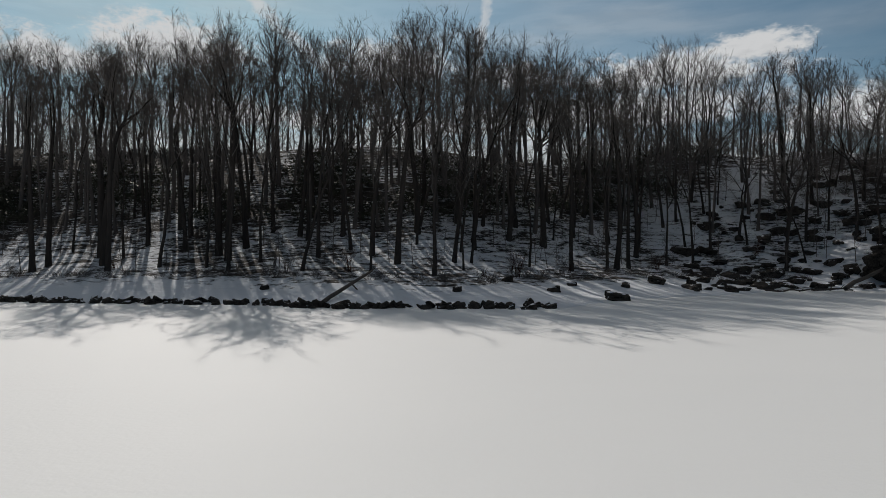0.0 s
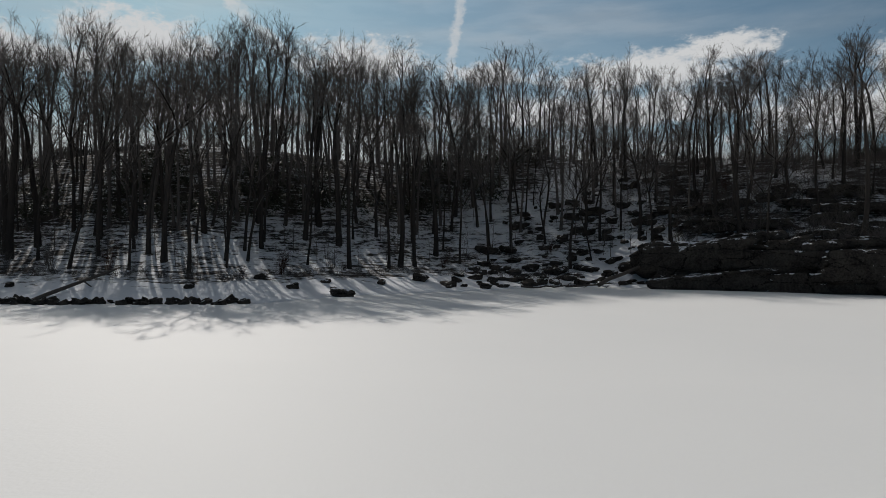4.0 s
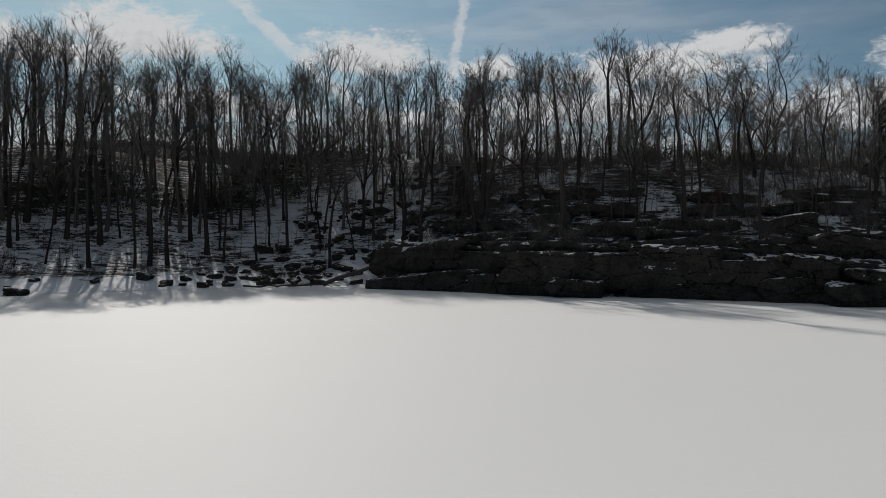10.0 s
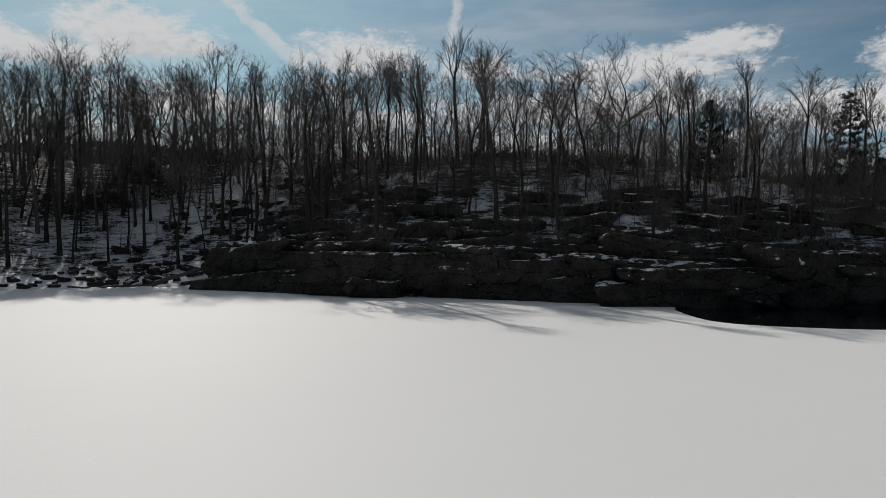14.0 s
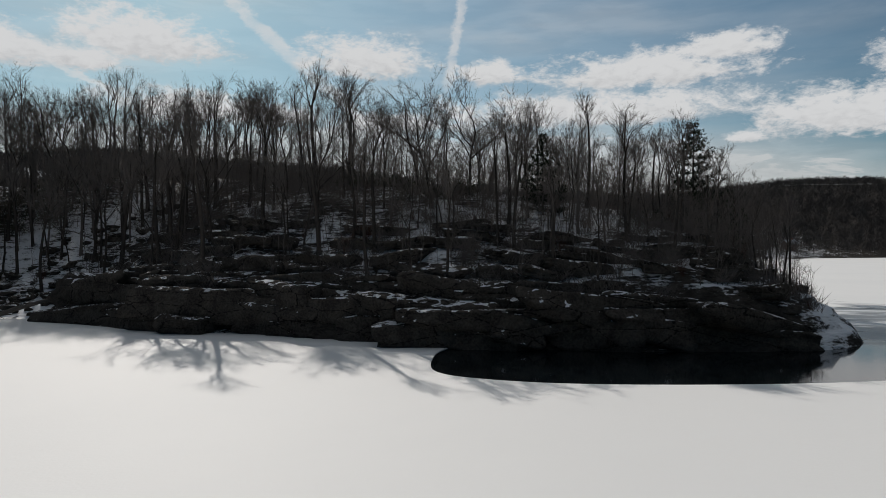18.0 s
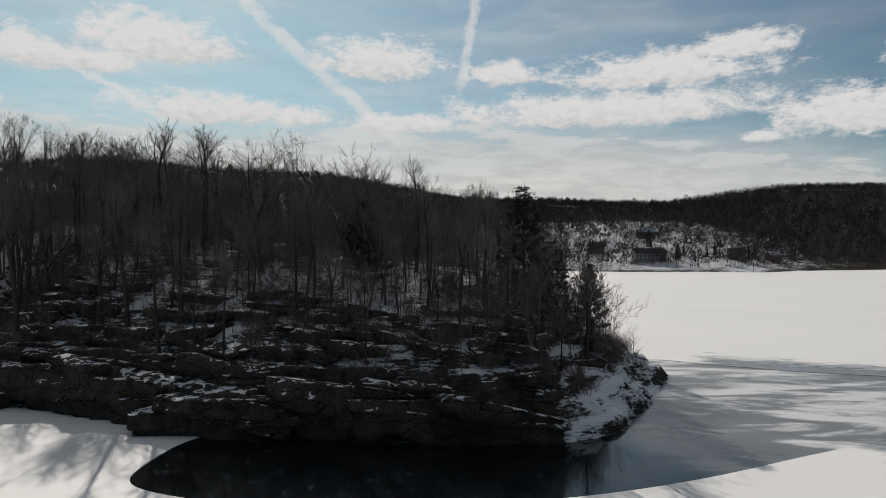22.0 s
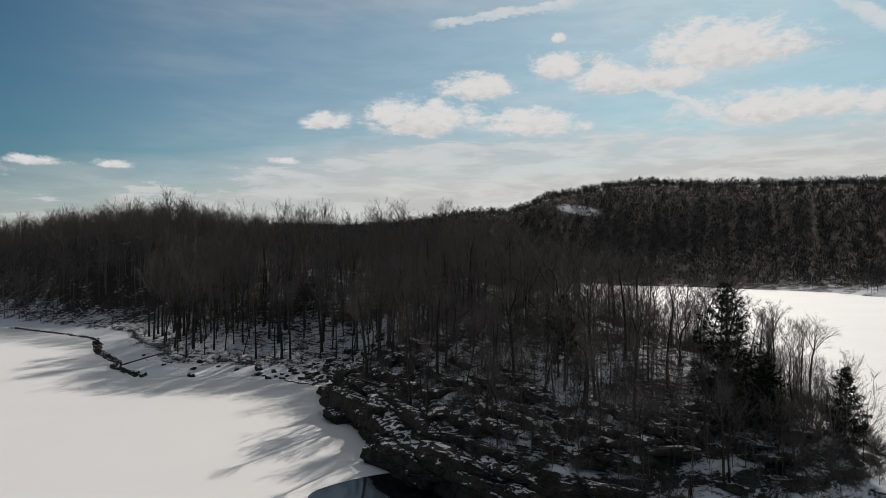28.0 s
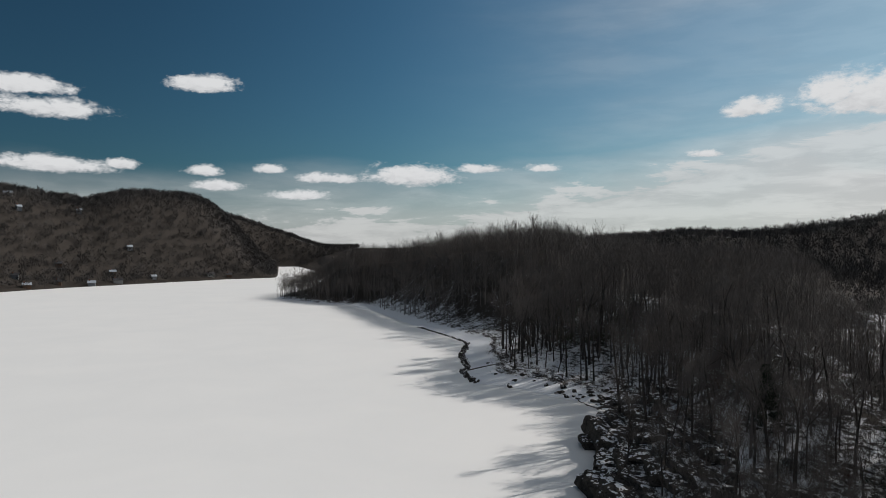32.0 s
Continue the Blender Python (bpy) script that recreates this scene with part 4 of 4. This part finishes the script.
def along(points, gap, jitter):
    """Places every gap metres along a line."""
    out = []
    for (ax, ay), (bx, by) in zip(points, points[1:]):
        L = math.hypot(bx - ax, by - ay)
        for k in range(int(L / gap)):
            t = k * gap / L
            out.append((ax + (bx - ax) * t + rng.uniform(-jitter, jitter), ay + (by - ay) * t + rng.uniform(-jitter, jitter), math.degrees(math.atan2(by - ay, bx - ax))))
    return out


def stone_row(label, line, gap, lo, hi, lift):
    base = tagged(new("stone_revetment", None), label, "stone wall")
    base.location = (*line[0], 0)
    for i, (x, y, turn) in enumerate(along(line, gap, 1.0)):
        ob = new("stone", STONES[i % 6])
        ob.parent = base
        s = rng.uniform(lo, hi)
        ob.matrix_basis = pose(x - line[0][0], y - line[0][1], lift + s * 0.12, rng.uniform(-35, 35), rng.uniform(-35, 35), turn + rng.uniform(-70, 70)) @ Matrix.Scale(s, 4)


shore = [(-154, 62), (-110, 74), (-88, 78), (-78, 75), (-50, 68), (-23, 65.5), (-14, 62), (9, 62.5)]
stone_row("row of dark broken stones along the snowy bank", shore, 0.55, 0.35, 1.15, 0.0)
stone_row("second course of dark stones behind the ice edge", [(x, y + 0.9) for x, y in shore[3:]], 0.9, 0.35, 1.0, 0.15)


def boulder(x, y, size, label, squash=(1, 1, 1), kinds=STONES, group="boulders on the slope", sink=0.15, turn=None):
    ob = new("boulder", kinds[int(rng.integers(0, len(kinds)))])
    z = height(x, y)
    ob.matrix_basis = pose(x, y, max(z, 0) + size * squash[2] * 0.25 - size * sink, rng.uniform(-12, 12), rng.uniform(-12, 12), rng.uniform(0, 360) if turn is None else turn) @ Matrix.Diagonal((size * squash[0], size * squash[1], size * squash[2], 1))
    return tagged(ob, label, "boulder", group)


boulder(15.6, 72.6, 2.1, "long dark boulder at the edge of the ice", (1.15, 0.7, 0.75), SLABS, sink=0.0, turn=8)
for x, y, s in ((24, 88, 2.0), (9, 76, 1.3), (19, 84, 1.2), (29, 90, 1.4), (-2, 72, 1.2), (4, 80, 1.4), (12, 82, 1.0), (33, 86, 1.5), (-24, 74, 1.1)):
    boulder(x, y, s, "small dark rock lying in the snow of the bank")
talus = scatter(28, 70, 82, 122, 2.3, lambda X, Y, D: (D > 0.5) & (D < np.interp(X, (28, 40), (8, 36))) & (rng.uniform(0, 1, len(X)) < 0.62))
for x, y in list(zip(talus[0], talus[1]))[:190]:
    boulder(x, y, rng.uniform(0.7, 2.4) * (1.3 if rng.uniform() < 0.15 else 1), "snow-capped dark boulder in the rockfall below the ridge", (1.1, 0.9, 0.8))

# ledges of the point: long smooth blocks in broken courses
def block_mesh(seed):
    """A rounded slab of bedrock, one metre each way."""
    bm = bmesh.new()
    bmesh.ops.create_cube(bm, size=1.0)
    bmesh.ops.subdivide_edges(bm, edges=bm.edges[:], cuts=7, use_grid_fill=True)
    for v in bm.verts:
        c = v.co * 2
        n = (abs(c.x) ** 8 + abs(c.y) ** 8 + abs(c.z) ** 8) ** (1 / 8)
        v.co = c / max(n, 1e-6) * max(abs(c.x), abs(c.y), abs(c.z)) * 0.5
        o = Vector((seed * 5.3, seed * 2.9, seed * 1.1))
        v.co += noise.noise_vector(v.co * 1.4 + o) * 0.17 + noise.noise_vector(v.co * 4.0 + o) * 0.08
    bmesh.ops.triangulate(bm, faces=bm.faces[:])
    me = bpy.data.meshes.new("ledge")
    bm.to_mesh(me)
    bm.free()
    me.polygons.foreach_set("use_smooth", np.ones(len(me.polygons), bool))
    me.materials.append(M_ROCK)
    return me


BLOCKS = [block_mesh(i) for i in range(9)]
face = [(60, 88), (71, 81), (78, 76), (92, 73), (102, 68.5), (113, 63.7), (131, 60.5), (147, 60.5), (156, 62), (160.4, 66.7), (166, 78), (172, 91), (175.5, 99)]
# courses: metres behind the shore, foot, height, depth, length
for inset, foot, tall, deep, wide in ((1.4, -0.6, 3.0, 5.4, 12.0), (3.2, 1.3, 3.8, 6.0, 13.0), (6.6, 4.0, 2.6, 6.0, 10.0), (9.5, None, 2.0, 5.2, 8.0), (14, None, 1.6, 4.6, 7.0), (19, None, 1.3, 4.2, 6.0)):
    for x, y, turn in along(face, wide * 0.42, 1.4):
        t = radians(turn + 90)
        far_in = inset + rng.uniform(-0.2, 1.5)
        px, py = x + math.cos(t) * far_in, y + math.sin(t) * far_in
        if px > 151 and (foot is not None or rng.uniform() < 0.5):
            continue
        ground_z = max(height(px, py), 0)
        tip = float(np.interp(px, (118, 150, 170), (1.0, 0.66, 0.4)))
        h, L = tall * rng.uniform(0.65, 1.3) * tip, wide * rng.uniform(0.5, 1.3) * (0.5 + 0.5 * tip)
        if foot is None:
            z = ground_z - h * rng.uniform(0.15, 0.38)
            if rng.uniform() < 0.3:
                continue
        else:
            z = foot * tip + h * 0.5 + rng.uniform(-0.5, 0.5)
            if z - h * 0.3 > ground_z + 1.0:
                z = ground_z + 0.2
        dip = rng.uniform(-7, 7) + float(np.interp(px, (112, 130), (0, 9)))
        ob = new("rock_ledge", BLOCKS[int(rng.integers(0, 9))])
        ob.matrix_basis = pose(px, py, z, rng.uniform(-16, 6), dip, turn + rng.uniform(-14, 14)) @ Matrix.Diagonal((L, deep * rng.uniform(0.8, 1.25), h, 1))
        tagged(ob, "weathered dark granite ledge of the point with traces of snow", "rock", "ledges of the rocky point")


# ---- fallen wood ----
def log(a, b, r0, r1, label, snags=4, seed=0):
    r = np.random.default_rng(seed)
    a, b = np.array(a, float), np.array(b, float)
    f = np.linspace(0, 1, 7)
    line = a + (b - a) * f[:, None] + r.normal(0, 0.08, (7, 3))
    bits = [tube(line, r0 + (r1 - r0) * f, 8)]
    for k in range(snags):
        p = a + (b - a) * r.uniform(0.35, 0.95)
        e = (b - a) / np.linalg.norm(b - a) + r.normal(0, 0.7, 3)
        bits.append(tube([p, p + e * r.uniform(0.5, 1.6)], (r1 * 0.7,), 5))
    return tagged(new("log", mesh_np("log", *join(bits), M_OLDWOOD, smooth=True)), label, "log", "fallen logs")


log((-15.4, 64.2, 0.15), (-11.5, 76.5, 3.5), 0.24, 0.14, "weathered fallen trunk propped from the bank down to the ice", 3, 1)
log((49, 89.6, 0.4), (60.5, 95, 4.6), 0.32, 0.18, "fallen tree trunk lying down the rockfall to the shore", 6, 2)
log((44, 88.4, 0.25), (51, 90.2, 0.6), 0.16, 0.08, "drifted branch frozen at the shore", 7, 3)
log((38, 88, 0.15), (45, 88.8, 0.3), 0.14, 0.07, "drifted branch frozen at the shore", 8, 4)
log((121.0, 100.5, height(121, 100.5) - 0.3), (122.6, 101.5, height(121, 100.5) + 7.0), 0.34, 0.24, "broken dead trunk leaning on the crest", 2, 9)
log((66, 86.5, 0.8), (70.5, 83, 0.5), 0.14, 0.08, "broken limb lying against the ledge", 4, 5)


# ---- houses on the far shores ----
M_ROOF = plain("dark_shingles", (0.05, 0.05, 0.055), 0.8)
M_SNOWROOF = plain("snowy_roof", (0.36, 0.40, 0.45), 0.8)
M_PALE = plain("pale_siding", (0.28, 0.275, 0.26), 0.8, 0.1)
M_GREY = plain("grey_siding", (0.16, 0.17, 0.18), 0.8, 0.1)
M_BROWN = plain("brown_siding", (0.12, 0.07, 0.045), 0.8, 0.15)
M_PANE = plain("window_glass", (0.03, 0.035, 0.045), 0.08, 0.1, spec=0.6)
M_BRICK = plain("brick", (0.16, 0.07, 0.05), 0.9)


def box_mesh(name, x0, x1, y0, y1, z0, z1, mat):
    V = [(x, y, z) for z in (z0, z1) for x, y in ((x0, y0), (x1, y0), (x1, y1), (x0, y1))]
    Q = [(0, 1, 5, 4), (1, 2, 6, 5), (2, 3, 7, 6), (3, 0, 4, 7), (4, 5, 6, 7), (3, 2, 1, 0)]
    return mesh_np(name, V, [t for a, b, c, d in Q for t in ((a, b, c), (a, c, d))], mat)


def house(x, y, w, d, h, turn, wall, roof, label, floors=2, chimney=True):
    base = tagged(new("house", None), label, "house", "houses on the far shore")
    base.matrix_basis = pose(x, y, height(x, y) - 0.3, 0, 0, turn)
    part("wall", box_mesh("wall", -w / 2, w / 2, -d / 2, d / 2, -1.5, h, wall), base)
    e, r = 0.6, d * 0.42
    V = [(-w / 2 - e, -d / 2 - e, h), (w / 2 + e, -d / 2 - e, h), (w / 2 + e, d / 2 + e, h), (-w / 2 - e, d / 2 + e, h), (-w / 2 - e, 0, h + r), (w / 2 + e, 0, h + r)]
    V = V + [(a, b, c + 0.25) for a, b, c in V]
    Q = [(6, 7, 11, 10), (8, 9, 10, 11), (0, 4, 5, 1), (2, 5, 4, 3), (0, 1, 7, 6), (2, 3, 9, 8), (0, 6, 10, 4), (3, 4, 10, 9), (1, 5, 11, 7), (2, 8, 11, 5)]
    part("roof", mesh_np("roof", V, [t for a, b, c, f in Q for t in ((a, b, c), (a, c, f))], roof), base, "pitched roof")
    for side in (-1, 1):
        gv = [(side * (w / 2 - o), y_, z_) for o in (0, 0.3) for y_, z_ in ((-d / 2, h), (d / 2, h), (0, h + r))]
        part("gable", mesh_np("gable", gv, [(0, 1, 2), (3, 5, 4), (0, 2, 5), (0, 5, 3), (1, 4, 5), (1, 5, 2)], wall), base)
    n_ = max(2, int(w / 3.2))
    for fl in range(floors):
        for k in range(n_):
            cx, cz = -w / 2 + (k + 0.5) * w / n_, 0.9 + fl * h / floors
            win = part("window", box_mesh("window", cx - 0.75, cx + 0.75, -d / 2 - 0.08, -d / 2 + 0.05, cz - 0.1, cz + 1.5, M_PALE if wall is not M_PALE else M_GREY), base)
            part("pane", box_mesh("pane", cx - 0.62, cx + 0.62, -d / 2 - 0.11, -d / 2 + 0.02, cz, cz + 1.4, M_PANE), win)
    if chimney:
        part("chimney", box_mesh("chimney", w * 0.25, w * 0.25 + 1.1, -0.5, 0.6, h, h + r + 1.6, M_BRICK), base)
    return base


house(298, 556, 26, 10, 6.5, 4, M_PALE, M_ROOF, "long pale lakeside house with a dark roof above snow")
house(371, 559, 13, 9, 6, -10, M_BROWN, M_ROOF, "dark brown house among trees near the ice")
house(408, 575, 10, 8, 5, 15, M_BROWN, M_SNOWROOF, "small brown lakeside house with a snowy roof")
house(93, 622, 34, 12, 7, 8, M_GREY, M_SNOWROOF, "large grey house with a snow-dusted blue roof over the far shore", chimney=False)
house(262, 592, 13, 9, 6, -8, M_GREY, M_ROOF, "grey house on the open snowy slope")
house(318, 640, 16, 9, 6, 6, M_BROWN, M_SNOWROOF, "brown house high on the snowy lawn")
for x, y, w, wall, roof in ((-606, -268, 11, M_GREY, M_SNOWROOF), (-640, -250, 15, M_PALE, M_ROOF), (-660, -262, 10, M_BROWN, M_SNOWROOF), (-585, -296, 9, M_BROWN, M_ROOF), (-622, -310, 10, M_BROWN, M_ROOF),
                            (-690, -222, 9, M_GREY, M_SNOWROOF), (-765, -165, 14, M_PALE, M_ROOF), (-782, -142, 10, M_BROWN, M_ROOF), (-700, -400, 14, M_PALE, M_SNOWROOF), (-660, -370, 8, M_GREY, M_SNOWROOF),
                            (-740, -330, 9, M_GREY, M_SNOWROOF), (-720, -260, 9, M_GREY, M_SNOWROOF), (-560, -330, 9, M_GREY, M_ROOF), (-545, -312, 11, M_BROWN, M_SNOWROOF)):
    house(x, y, w * 0.7, 6, 3.8, -62 + rng.uniform(-15, 15), wall, roof, "small house among bare trees on the hillside across the lake")

def spruce_kind(seed, H):
    """A slim dark conifer for the far lawns."""
    r = np.random.default_rng(seed)
    n_ = 420
    z = r.uniform(0.06, 0.98, n_)
    a = r.uniform(0, 6.28, n_)
    reach = H * 0.2 * (1 - z) ** 0.8 * r.uniform(0.5, 1.1, n_) + 0.15
    P = np.column_stack([np.zeros(n_), np.zeros(n_), z * H])
    E_ = np.column_stack([np.cos(a) * reach, np.sin(a) * reach, z * H - 0.18 * reach])
    base = new("spruce_tree", None)
    part("trunk", mesh_np("trunk", *tube([(0, 0, -0.5), (0, 0, H)], (H * 0.015,), 6), M_BARK), base)
    part("foliage", mesh_np("foliage", *slivers(E_, P, 0.9), M_NEEDLE), base, "drooping dark needle boughs")
    return tagged(base, "slim dark evergreen on the snowy lawns of the far shore", "spruce", "evergreens on the far shore")


SPRUCES = [spruce_kind(720 + i, 13.0 + 2 * i) for i in range(3)]
for i, (x, y) in enumerate(((204, 661), (243, 669), (207, 566), (322, 558), (347, 561), (381, 561), (184, 568), (192, 655), (330, 566), (356, 566), (210, 700), (222, 716), (160, 590), (392, 575), (310, 600))):
    stand(SPRUCES[i % 3], x, y, 0.7 + 0.13 * (i % 4), i * 50)

# lawn trees, wide and spaced apart
LAWN = [join(grow(740 + i, 12.0 + i, bare=0.25, leaders=3, flare=0.6, limbs=6, subs=4, twigs=5, girth=1.4, level=0, twig_width=0.14)) for i in range(3)]
lawn = scatter(190, 420, 545, 720, 17.0, lambda X, Y, D: open_slope(X, Y) & (D > 10))
woods("lawn_trees", "spreading bare trees spaced over the snowy lawns of the far shore", lawn, LAWN, 0.6, 1.05, 25, M_TWIG)

# a lone evergreen over the canopy of the far hill
lone = stand(PINES[0], 74, 1080, 1.6, 40)
tagged(lone, "lone dark evergreen rising over the bare canopy of the far hill", "pine", "pines on the point")
